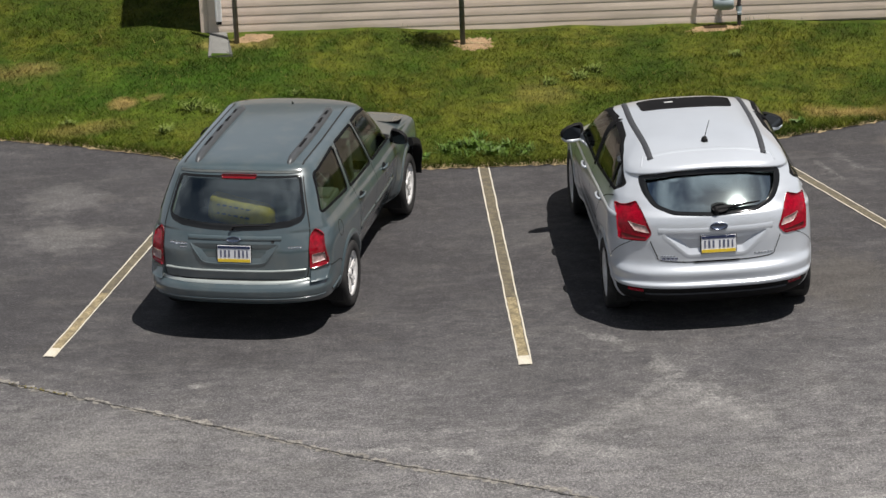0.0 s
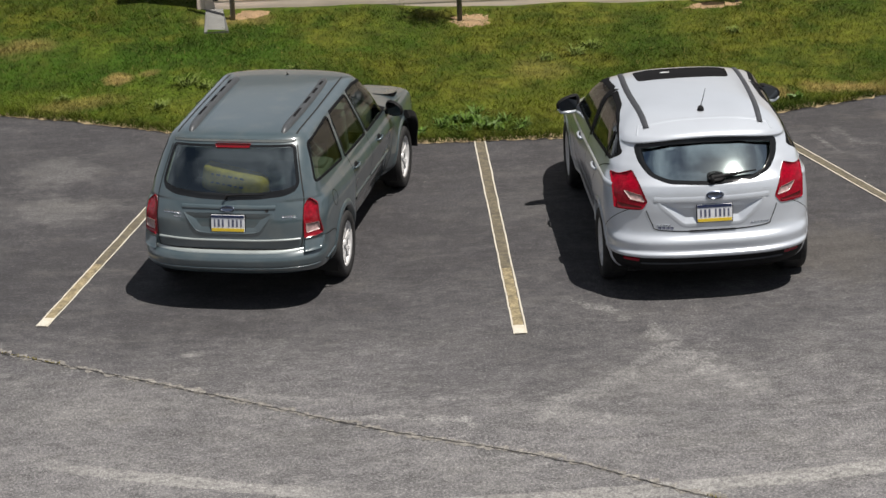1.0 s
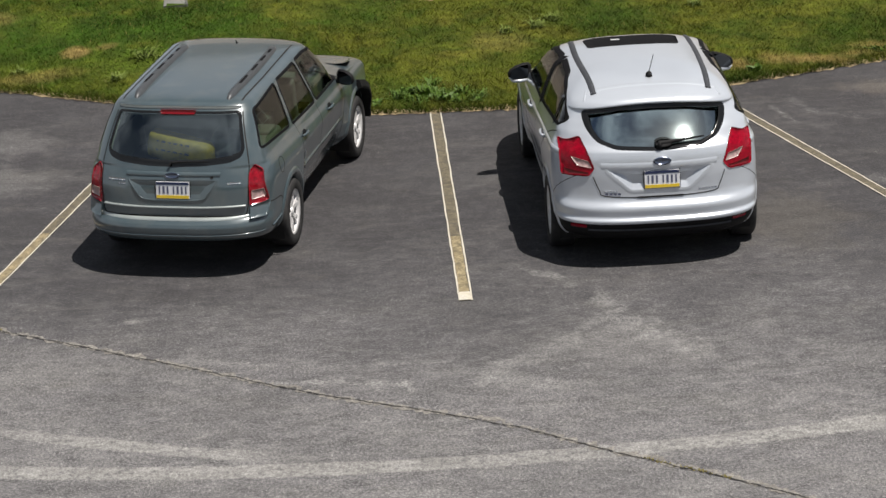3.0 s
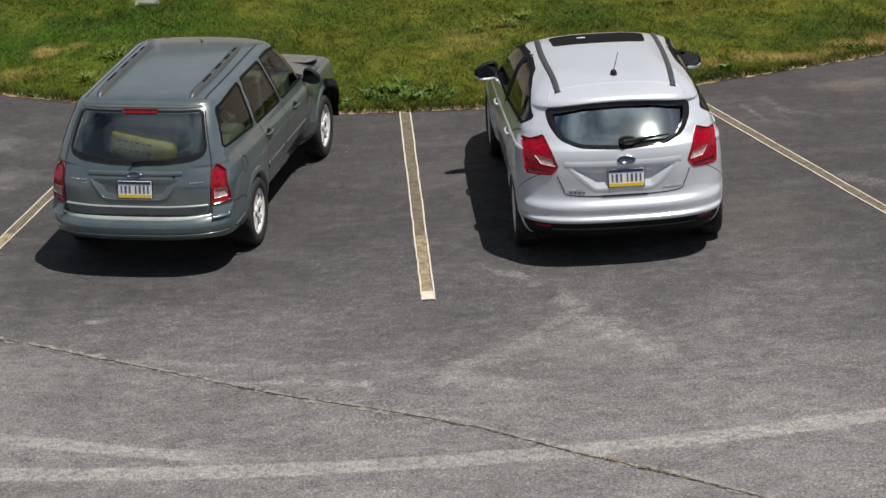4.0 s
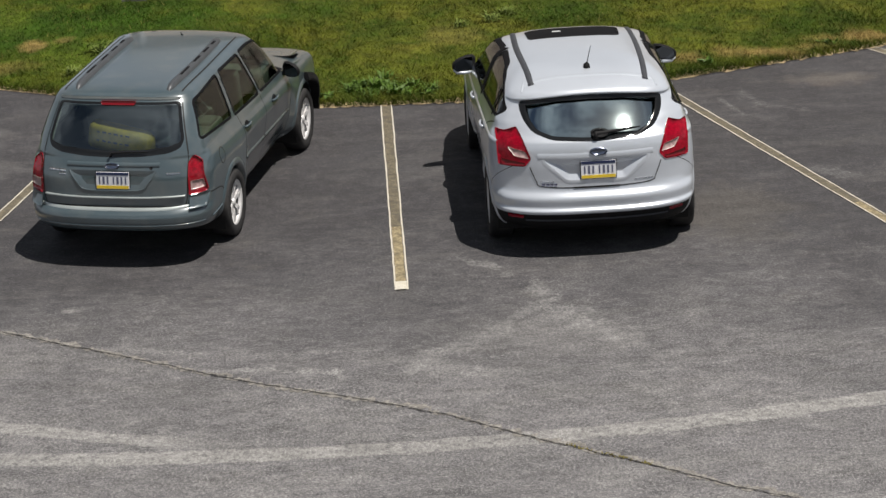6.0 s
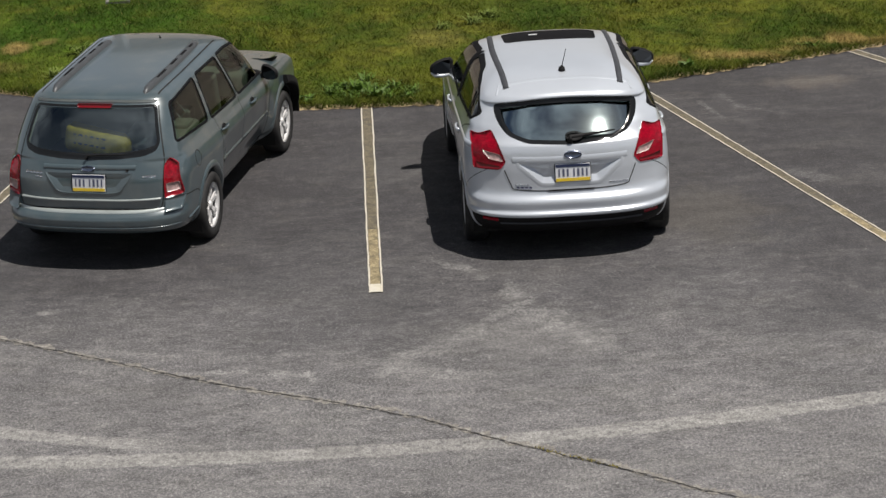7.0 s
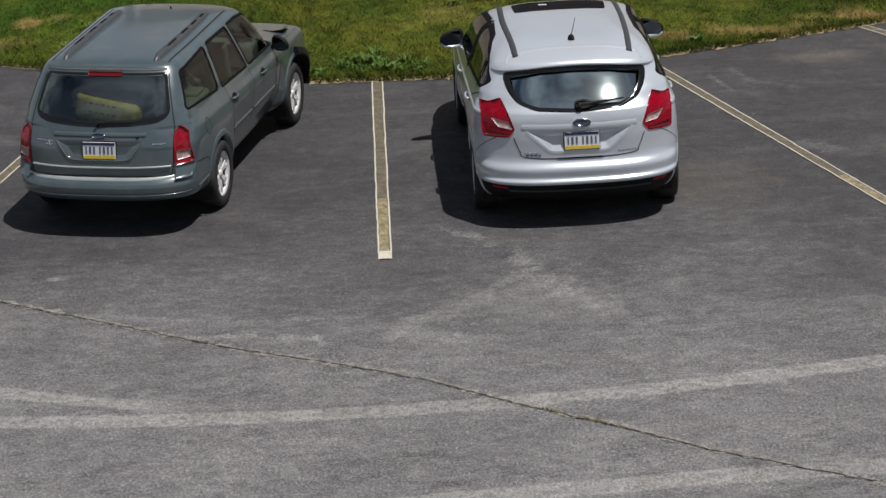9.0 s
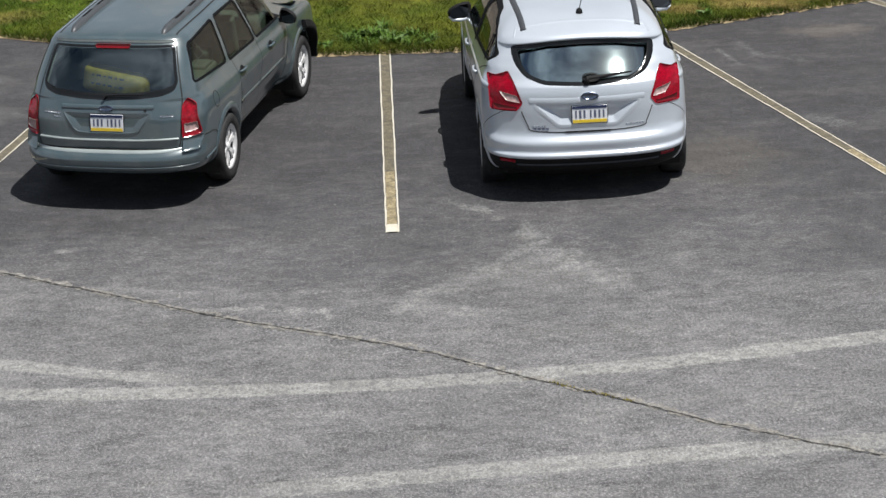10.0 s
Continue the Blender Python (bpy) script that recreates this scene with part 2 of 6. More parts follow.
    # scuffed, bleached patches between the stalls and the lane
    def blob_(cx, cy, rx, ry, strength, ns=4.0):
        dx = math_('DIVIDE', math_('SUBTRACT', X, cx), rx)
        dy = math_('DIVIDE', math_('SUBTRACT', Y, cy), ry)
        d = math_('SQRT', math_('ADD', math_('MULTIPLY', dx, dx), math_('MULTIPLY', dy, dy)))
        d = math_('ADD', d, math_('MULTIPLY', math_('SUBTRACT', noise_(ns, 7, 0.7), 0.5), 2.2))
        return math_('MULTIPLY', ramp_(d, 1.1, 0.3), strength)
    worn = ramp_(mid, 0.40, 0.66, 0.0, 0.55)
    worn = math_('MULTIPLY', fade, worn)
    worn = math_('MAXIMUM', worn, math_('MULTIPLY', lane, 0.35))
    for b in ((-2.82, -0.10, 0.14, 0.10, 0.8), (-4.35, 5.3, 0.55, 0.7, 0.30), (-4.3, 4.0, 0.6, 0.6, 0.30), (1.2, -1.3, 0.9, 0.7, 0.25), (-3.6, -1.2, 0.9, 0.6, 0.25)):
        k = blob_(*b)
        worn = math_('MAXIMUM', worn, k)
        field = mix_(math_('MULTIPLY', k, 0.70), field, (0.235, 0.23, 0.22))
    def stroke_(ax, ay, bx, by, half, strength):
        ux, uy = bx - ax, by - ay
        ll = ux * ux + uy * uy
        px, py = math_('SUBTRACT', X, ax), math_('SUBTRACT', Y, ay)
        t = math_('DIVIDE', math_('ADD', math_('MULTIPLY', px, ux), math_('MULTIPLY', py, uy)), ll, None, True)
        dx, dy = math_('SUBTRACT', px, math_('MULTIPLY', t, ux)), math_('SUBTRACT', py, math_('MULTIPLY', t, uy))
        d = math_('SQRT', math_('ADD', math_('MULTIPLY', dx, dx), math_('MULTIPLY', dy, dy)))
        d = math_('ADD', d, math_('MULTIPLY', math_('SUBTRACT', noise_(6.5, 9, 0.85), 0.5), half * 11.0))
        k = math_('MULTIPLY', ramp_(d, half * 1.5, half * 0.1), strength)
        k = math_('MULTIPLY', k, ramp_(noise_(5.0, 6, 0.8, (0.8, 1.2, 1), (4, 4, 0)), 0.38, 0.52, 0.25, 1.0))
        return math_('MULTIPLY', k, ramp_(noise_(34, 4, 0.85, (1.1, 0.7, 1)), 0.38, 0.54, 0.15, 1.0))
    for b in ((0.55, 0.72, 0.85, 0.42, 0.07, 0.75), (0.85, 0.42, 0.95, 0.20, 0.06, 0.55), (1.18, -0.02, 1.22, -0.48, 0.09, 0.65), (1.30, -0.62, 1.48, -1.00, 0.15, 0.75), (1.48, -1.0, 1.85, -1.40, 0.15, 0.50),
              (1.85, -1.4, 1.70, -1.75, 0.12, 0.40), (1.12, -0.62, 0.82, -1.10, 0.10, 0.55), (0.86, -1.05, 0.34, -1.55, 0.12, 0.50), (0.30, -1.45, 0.12, -1.85, 0.14, 0.65), (0.15, -1.85, 0.60, -2.05, 0.09, 0.55),
              (0.60, -2.05, 1.9, -2.05, 0.08, 0.40), (-1.05, -1.74, -0.55, -1.86, 0.05, 1.0), (-0.55, -1.86, -0.50, -2.02, 0.04, 0.9), (-1.6, -1.68, -1.05, -1.72, 0.05, 0.8), (-1.2, -1.38, -0.2, -1.42, 0.03, 0.6),
              (-2.3, -1.05, -1.7, -1.30, 0.08, 0.55), (3.46, 5.22, 3.62, 4.62, 0.030, 0.45), (3.70, 5.45, 3.85, 4.95, 0.045, 0.30), (3.85, 4.95, 4.35, 4.60, 0.045, 0.26), (4.05, 2.75, 4.35, 2.45, 0.09, 0.40)):
        k = stroke_(*b)
        worn = math_('MAXIMUM', worn, k)
        field = mix_(math_('MULTIPLY', k, 0.62), field, (0.275, 0.272, 0.262))
    # a dark tyre scuff
    for b in SKIDS:
        field = mix_(stroke_(*b), field, (0.045, 0.044, 0.048))
    field = mix_(blob_(4.7, 5.7, 0.5, 0.35, 0.40, 3.0), field, (0.135, 0.115, 0.095))
    field = mix_(blob_(3.1, 1.6, 0.7, 1.1, 0.35, 2.0), field, (0.085, 0.075, 0.060))
    # bleached stones stand out where the seal is worn, dark pits between them
    lump = math_('MULTIPLY', grain, grain2)
    stones = ramp_(math_('ADD', lump, math_('MULTIPLY', worn, 0.095)), 0.292, 0.355)
    field = mix_(math_('MULTIPLY', stones, math_('MULTIPLY_ADD', lane, 0.40, 0.22)), field, (0.31, 0.31, 0.30))
    chip = ramp_(math_('ADD', chips, math_('MULTIPLY', worn, 0.10)), 0.71, 0.76)
    field = mix_(math_('MULTIPLY', chip, 0.50), field, (0.42, 0.415, 0.39))
    field = mix_(ramp_(lump, 0.215, 0.15, 0, 0.60), field, (0.022, 0.022, 0.024))
    hs = n.new("ShaderNodeHueSaturation")
    patchy = math_('MULTIPLY', ramp_(noise_(0.7, 9, 0.68, (0.75, 1.2, 1), (3, 5, 0)), 0.36, 0.64, 0.90, 1.10), ramp_(noise_(5.0, 8, 0.75, (0.8, 1.2, 1), (1, 7, 0)), 0.35, 0.65, 0.86, 1.16))
    patchy = math_('MULTIPLY', patchy, ramp_(noise_(65, 3, 0.8), 0.30, 0.70, 0.74, 1.28))
    speck = ramp_(noise_(34, 4, 0.85, (1.3, 0.6, 1), (6, 2, 0)), 0.34, 0.66, 0.72, 1.30)
    speck = math_('ADD', math_('MULTIPLY', math_('SUBTRACT', speck, 1.0), math_('MULTIPLY_ADD', lane, 0.6, 0.4)), 1.0)
    patchy = math_('MULTIPLY', patchy, speck)
    l.new(patchy, hs.inputs["Value"])
    l.new(field, hs.inputs["Color"])
    l.new(hs.outputs["Color"], p.inputs["Base Color"])
    b = n.new("ShaderNodeBump")
    b.inputs["Strength"].default_value = 0.35
    b.inputs["Distance"].default_value = 0.012
    l.new(math_('ADD', grain, math_('MULTIPLY', grain2, 0.5)), b.inputs["Height"])
    l.new(b.outputs["Normal"], p.inputs["Normal"])
    return m


def lawn_material(name, blades):
    """Mown grass with dry straw-coloured patches, darker clover and some painted soft shade; blades vary one by one."""
    m = bpy.data.materials.new(name)
    m.use_nodes = True
    n, l = m.node_tree.nodes, m.node_tree.links
    p = n["Principled BSDF"]
    p.inputs["Roughness"].default_value = 0.75
    p.inputs["Specular IOR Level"].default_value = 0.12
    tc = n.new("ShaderNodeTexCoord")
    def noise_(scale, detail=5, shift=0.0):
        mp = n.new("ShaderNodeMapping")
        mp.inputs["Location"].default_value = (shift, shift * 0.7, 0)
        l.new(tc.outputs["Object"], mp.inputs["Vector"])
        t = n.new("ShaderNodeTexNoise")
        t.inputs["Scale"].default_value = scale
        t.inputs["Detail"].default_value = detail
        l.new(mp.outputs["Vector"], t.inputs["Vector"])
        return t.outputs["Fac"]
    def ramp_(v, a, b, lo=0.0, hi=1.0):
        r = n.new("ShaderNodeMapRange")
        for key, val in (("From Min", a), ("From Max", b), ("To Min", lo), ("To Max", hi)):
            r.inputs[key].default_value = val
        l.new(v, r.inputs["Value"])
        return r.outputs["Result"]
    def mix_(fac, a, b):
        k = n.new("ShaderNodeMixRGB")
        l.new(fac, k.inputs["Fac"])
        for s, v in (("Color1", a), ("Color2", b)):
            if isinstance(v, tuple):
                k.inputs[s].default_value = (*v, 1)
            else:
                l.new(v, k.inputs[s])
        return k.outputs["Color"]
    col = mix_(ramp_(noise_(0.9), 0.38, 0.62), (0.042, 0.066, 0.006), (0.098, 0.106, 0.012))
    col = mix_(ramp_(noise_(3.1, 6, 4.0), 0.50, 0.66, 0, 0.75), col, (0.022, 0.050, 0.003))
    col = mix_(ramp_(noise_(1.3, 6, 11.0), 0.58, 0.70, 0, 0.38), col, (0.19, 0.160, 0.030))
    sep = n.new("ShaderNodeSeparateXYZ")
    l.new(tc.outputs["Object"], sep.inputs[0])
    rough_edge = noise_(2.6, 7, 2.0)
    def patch_(cx, cy, rx, ry, amount):
        def m_(op, a, b):
            k = n.new("ShaderNodeMath"); k.operation = op
            for i, v in enumerate((a, b)):
                if isinstance(v, (int, float)):
                    k.inputs[i].default_value = v
                else:
                    l.new(v, k.inputs[i])
            return k.outputs[0]
        dx = m_('DIVIDE', m_('SUBTRACT', sep.outputs["X"], cx), rx)
        dy = m_('DIVIDE', m_('SUBTRACT', sep.outputs["Y"], cy), ry)
        d = m_('SQRT', m_('ADD', m_('MULTIPLY', dx, dx), m_('MULTIPLY', dy, dy)), 0.0)
        d = m_('ADD', d, m_('MULTIPLY', m_('SUBTRACT', rough_edge, 0.5), 2.4))
        return ramp_(d, 1.15, 0.35, 0.0, amount)
    # lush green and painted soft shade at the house's end, straw near the sunny asphalt edge
    for b in ((-3.1, 8.6, 1.3, 0.8, 0.85), (-5.2, 9.1, 1.8, 0.9, 0.80), (-1.9, 7.4, 0.8, 0.7, 0.5), (2.2, 8.1, 0.9, 0.5, 0.4)):
        col = mix_(patch_(*b), col, (0.016, 0.050, 0.004))
    for b in ((-4.6, 8.2, 2.6, 1.9, 0.55), (-2.6, 8.4, 1.2, 1.2, 0.35)):
        col = mix_(patch_(*b), col, (0.038, 0.084, 0.006))
    for b in ((-4.9, 7.6, 0.9, 0.45, 0.55), (-3.5, 7.5, 0.7, 0.4, 0.35), (-4.2, 9.1, 0.25, 0.5, 0.45), (0.3, 6.7, 1.1, 0.5, 0.40), (0.4, 8.8, 0.6, 0.3, 0.35), (1.4, 8.6, 0.5, 0.4, 0.35), (5.0, 8.6, 0.9, 0.4, 0.45)):
        col = mix_(patch_(*b), col, (0.115, 0.140, 0.016))
    for b in ((4.05, 6.72, 0.55, 0.20, 0.80), (4.6, 6.85, 0.30, 0.12, 0.55), (3.25, 6.62, 0.35, 0.16, 0.60), (5.35, 7.14, 0.60, 0.20, 0.85), (-3.88, 8.10, 0.17, 0.16, 0.85), (-3.55, 8.15, 0.15, 0.10, 0.5), (-5.1, 9.35, 0.5, 0.3, 0.5), (-2.6, 9.55, 0.5, 0.2, 0.5), (1.9, 6.15, 0.6, 0.2, 0.5), (0.9, 7.6, 0.4, 0.3, 0.2), (-4.4, 7.5, 0.5, 0.25, 0.4)):
        col = mix_(patch_(*b), col, (0.32, 0.225, 0.085))
    # soft mottling of tufts and thin spots
    hm = n.new("ShaderNodeHueSaturation")
    l.new(col, hm.inputs["Color"])
    mm = n.new("ShaderNodeMath"); mm.operation = 'MULTIPLY'
    l.new(ramp_(noise_(5.0, 6, 3.0), 0.34, 0.66, 0.72, 1.32), mm.inputs[0])
    l.new(ramp_(noise_(15.0, 5, 8.0), 0.34, 0.66, 0.78, 1.25), mm.inputs[1])
    l.new(mm.outputs[0], hm.inputs["Value"])
    col = hm.outputs["Color"]
    if blades:
        g = n.new("ShaderNodeNewGeometry")
        hs = n.new("ShaderNodeHueSaturation")
        l.new(ramp_(g.outputs["Random Per Island"], 0, 1, 0.66, 1.40), hs.inputs["Value"])
        l.new(col, hs.inputs["Color"])
        col = mix_(ramp_(g.outputs["Random Per Island"], 0.95, 0.96), hs.outputs["Color"], (0.20, 0.175, 0.055))
        p.inputs["Subsurface Weight"].default_value = 0.0
    else:
        col = mix_(ramp_(noise_(40, 4), 0.35, 0.65, 0.0, 0.5), col, (0.045, 0.058, 0.010))
    l.new(col, p.inputs["Base Color"])
    return m


ASPHALT = asphalt_material()
LAWN = lawn_material("lawn_turf", False)
BLADES = lawn_material("grass_blades", True)
SOIL = mat("dry_soil", (0.29, 0.195, 0.11), 0.95, 0, 0.25, 6, fine=0.3, fine_scale=60, bump=0.6, bump_scale=60)
SIDING = mat("beige_vinyl_siding", (0.80, 0.67, 0.575), 0.55, 0, 0.05, 2, fine=0.04, fine_scale=30, dirt=(0.40, 0.34, 0.29), dirt_amount=0.35, dirt_scale=3, rand=0.04)
FOUNDATION = mat("concrete_foundation", (0.50, 0.42, 0.34), 0.9, 0, 0.15, 5, fine=0.2, bump=0.4, bump_scale=80)
STRAW = mat("dry_edge_debris", (0.36, 0.28, 0.16), 0.95, 0, 0.3, 9, fine=0.35, fine_scale=50, bump=0.5, bump_scale=60)
CONCRETE = mat("pale_concrete", (0.17, 0.172, 0.162), 0.9, 0, 0.12, 7, fine=0.15, bump=0.3, bump_scale=80)
WHITE_METAL = mat("white_painted_aluminium", (0.78, 0.79, 0.80), 0.4, 0, 0.05, 5, dirt=(0.5, 0.47, 0.42), dirt_amount=0.3, dirt_scale=6)
POST_PAINT = mat("dark_green_grey_post", (0.10, 0.11, 0.095), 0.55, 0.1, 0.15, 8, bump=0.1)
PIPE_PAINT = mat("brown_grey_pipe", (0.21, 0.18, 0.155), 0.6, 0.1, 0.15, 8)
METER_PAINT = mat("grey_blue_meter_enamel", (0.36, 0.42, 0.45), 0.45, 0.2, 0.1, 10)
DARK_PIPE = mat("dark_iron_pipe", (0.07, 0.06, 0.06), 0.6, 0.4, 0.2, 10)
YELLOWED_PAINT = mat("yellowed_line_paint", (0.130, 0.112, 0.076), 0.85, 0, 0.25, 9, fine=0.40, fine_scale=60, dirt=(0.075, 0.068, 0.055), dirt_amount=0.85, dirt_scale=11)
TAN_PAINT = mat("tan_line_residue", (0.26, 0.215, 0.125), 0.85, 0, 0.30, 12, fine=0.45, fine_scale=55, dirt=(0.12, 0.10, 0.065), dirt_amount=0.9, dirt_scale=9)
WHITE_PAINT = mat("white_line_paint", (0.58, 0.55, 0.47), 0.8, 0, 0.12, 10, fine=0.2, fine_scale=80, dirt=(0.40, 0.36, 0.26), dirt_amount=0.5, dirt_scale=10)
CRACK = mat("crack_void", (0.038, 0.036, 0.034), 0.95, 0, 0.2, 9)
TAR = mat("weathered_crack_edge", (0.20, 0.190, 0.172), 0.9, 0, 0.35, 16, fine=0.5, fine_scale=60, bump=0.5, bump_scale=60)
WEED = mat("crack_weed", (0.20, 0.17, 0.045), 0.8, 0, 0.3, 20)
WEED_LEAF = mat("weed_leaf", (0.070, 0.135, 0.010), 0.6, 0, 0.3, 12)
TUFT = mat("pale_grass_tuft", (0.125, 0.170, 0.026), 0.7, 0, 0.3, 12)
LEAF = mat("dark_leaf", (0.035, 0.075, 0.018), 0.6, 0, 0.3, 9)
ROOF = mat("grey_shingle", (0.20, 0.21, 0.22), 0.9, 0, 0.2, 6, fine=0.3)


# ---- builders ----
def mesh_of(name, bm, smooth=False):
    me = bpy.data.meshes.new(name)
    bm.normal_update()
    bm.to_mesh(me)
    bm.free()
    if smooth:
        for f in me.polygons:
            f.use_smooth = True
    return me


def part(name, bm, material, parent, label="", smooth=False):
    """Links a bmesh as one mesh object under a thing or a part."""
    ob = new(name, mesh_of(name, bm, smooth) if isinstance(bm, bmesh.types.BMesh) else bm)
    if material and not ob.data.materials:
        ob.data.materials.append(material)
    ob.parent = parent
    if label:
        ob["label"] = label
    return ob


def thing(name, m, label, category, group="", kind=""):
    ob = new(name)
    ob.matrix_world = m
    return tagged(ob, label, category, group, kind)


def bm_box(size, centre=(0, 0, 0), bevel=0.0, segs=2, rot=None, bm=None):
    """A bevelled block; added to bm if one is given."""
    b = bmesh.new()
    m = Matrix.Translation(centre) @ (rot.to_4x4() if rot else Matrix()) @ Matrix.Diagonal((*size, 1))
    bmesh.ops.create_cube(b, size=1, matrix=m)
    if bevel:
        bmesh.ops.bevel(b, geom=b.edges[:], offset=bevel, segments=segs, affect='EDGES', profile=0.6)
    if bm is None:
        return b
    me = bpy.data.meshes.new("tmp"); b.to_mesh(me); b.free(); bm.from_mesh(me); bpy.data.meshes.remove(me)
    return bm


def bm_lathe(profile, segs=32, axis='X', bm=None):
    """Turns a profile of (radius, offset along the axis)."""
    bm = bm or bmesh.new()
    rings = []
    for r, o in profile:
        ring = []
        for i in range(segs):
            a = 2 * math.pi * i / segs
            c, s = r * math.cos(a), r * math.sin(a)
            ring.append(bm.verts.new({'X': (o, c, s), 'Y': (c, o, s), 'Z': (c, s, o)}[axis]))
        rings.append(ring)
    for a, b in zip(rings, rings[1:]):
        for i in range(segs):
            j = (i + 1) % segs
            bm.faces.new((a[i], a[j], b[j], b[i]))
    bmesh.ops.recalc_face_normals(bm, faces=bm.faces[:])
    return bm


def bm_tube(points, radius, segs=8, bm=None, caps=True):
    """A round tube along a polyline."""
    bm = bm or bmesh.new()
    pts = [Vector(p) for p in points]
    rings = []
    for i, p in enumerate(pts):
        d = (pts[min(i + 1, len(pts) - 1)] - pts[max(i - 1, 0)]).normalized()
        up = Vector((0, 0, 1)) if abs(d.z) < 0.9 else Vector((1, 0, 0))
        a = d.cross(up).normalized()
        b = a.cross(d)
        r = radius[i] if isinstance(radius, (list, tuple)) else radius
        rings.append([bm.verts.new(p + (a * math.cos(2 * math.pi * k / segs) + b * math.sin(2 * math.pi * k / segs)) * r) for k in range(segs)])
    for a, b in zip(rings, rings[1:]):
        for k in range(segs):
            bm.faces.new((a[k], a[(k + 1) % segs], b[(k + 1) % segs], b[k]))
    if caps:
        bm.faces.new(rings[0][::-1]); bm.faces.new(rings[-1])
    return bm


def rounded(poly, r, n=4):
    """A polygon with its corners cut round."""
    out = []
    P = [Vector(p) for p in poly]
    for i, p in enumerate(P):
        a, b = P[i - 1] - p, P[(i + 1) % len(P)] - p
        k = min(r, a.length * 0.45, b.length * 0.45)
        s, e = p + a.normalized() * k, p + b.normalized() * k
        for j in range(n + 1):
            t = j / n
            out.append(s * (1 - t) ** 2 + p * 2 * t * (1 - t) + e * t * t)
    return out


def densify(poly, step, closed=True):
    out = []
    P = [Vector(p) for p in poly]
    for i in range(len(P) if closed else len(P) - 1):
        a, b = P[i], P[(i + 1) % len(P)]
        n = max(1, math.ceil((b - a).length / step))
        out += [a.lerp(b, j / n) for j in range(n)]
    if not closed:
        out.append(P[-1])
    return out


def offset_poly(poly, d):
    """Shrinks (d > 0) or grows a polygon."""
    area = sum(a.x * b.y - b.x * a.y for a, b in zip(poly, poly[1:] + poly[:1]))
    s = 1 if area > 0 else -1
    out = []
    for i, p in enumerate(poly):
        t = poly[(i + 1) % len(poly)] - poly[i - 1]
        t = t.normalized() if t.length > 1e-9 else Vector((1, 0))
        out.append(p + Vector((-t.y, t.x)) * d * s)
    return out


def inside(p, poly):
    c = False
    for a, b in zip(poly, poly[1:] + poly[:1]):
        if (a.y > p[1]) != (b.y > p[1]) and p[0] < (b.x - a.x) * (p[1] - a.y) / (b.y - a.y) + a.x:
            c = not c
    return c


VIEWS = {'rear': (Vector((0, 1, 0)), lambda a, b: Vector((a, -3, b))), 'front': (Vector((0, -1, 0)), lambda a, b: Vector((a, 6, b))),
         'right': (Vector((-1, 0, 0)), lambda a, b: Vector((3, a, b))), 'left': (Vector((1, 0, 0)), lambda a, b: Vector((-3, a, b))),
         'top': (Vector((0, 0, -1)), lambda a, b: Vector((a, b, 3)))}


def flat(view, co):
    return (co.x, co.z) if view in ('rear', 'front') else (co.y, co.z) if view in ('right', 'left') else (co.x, co.y)


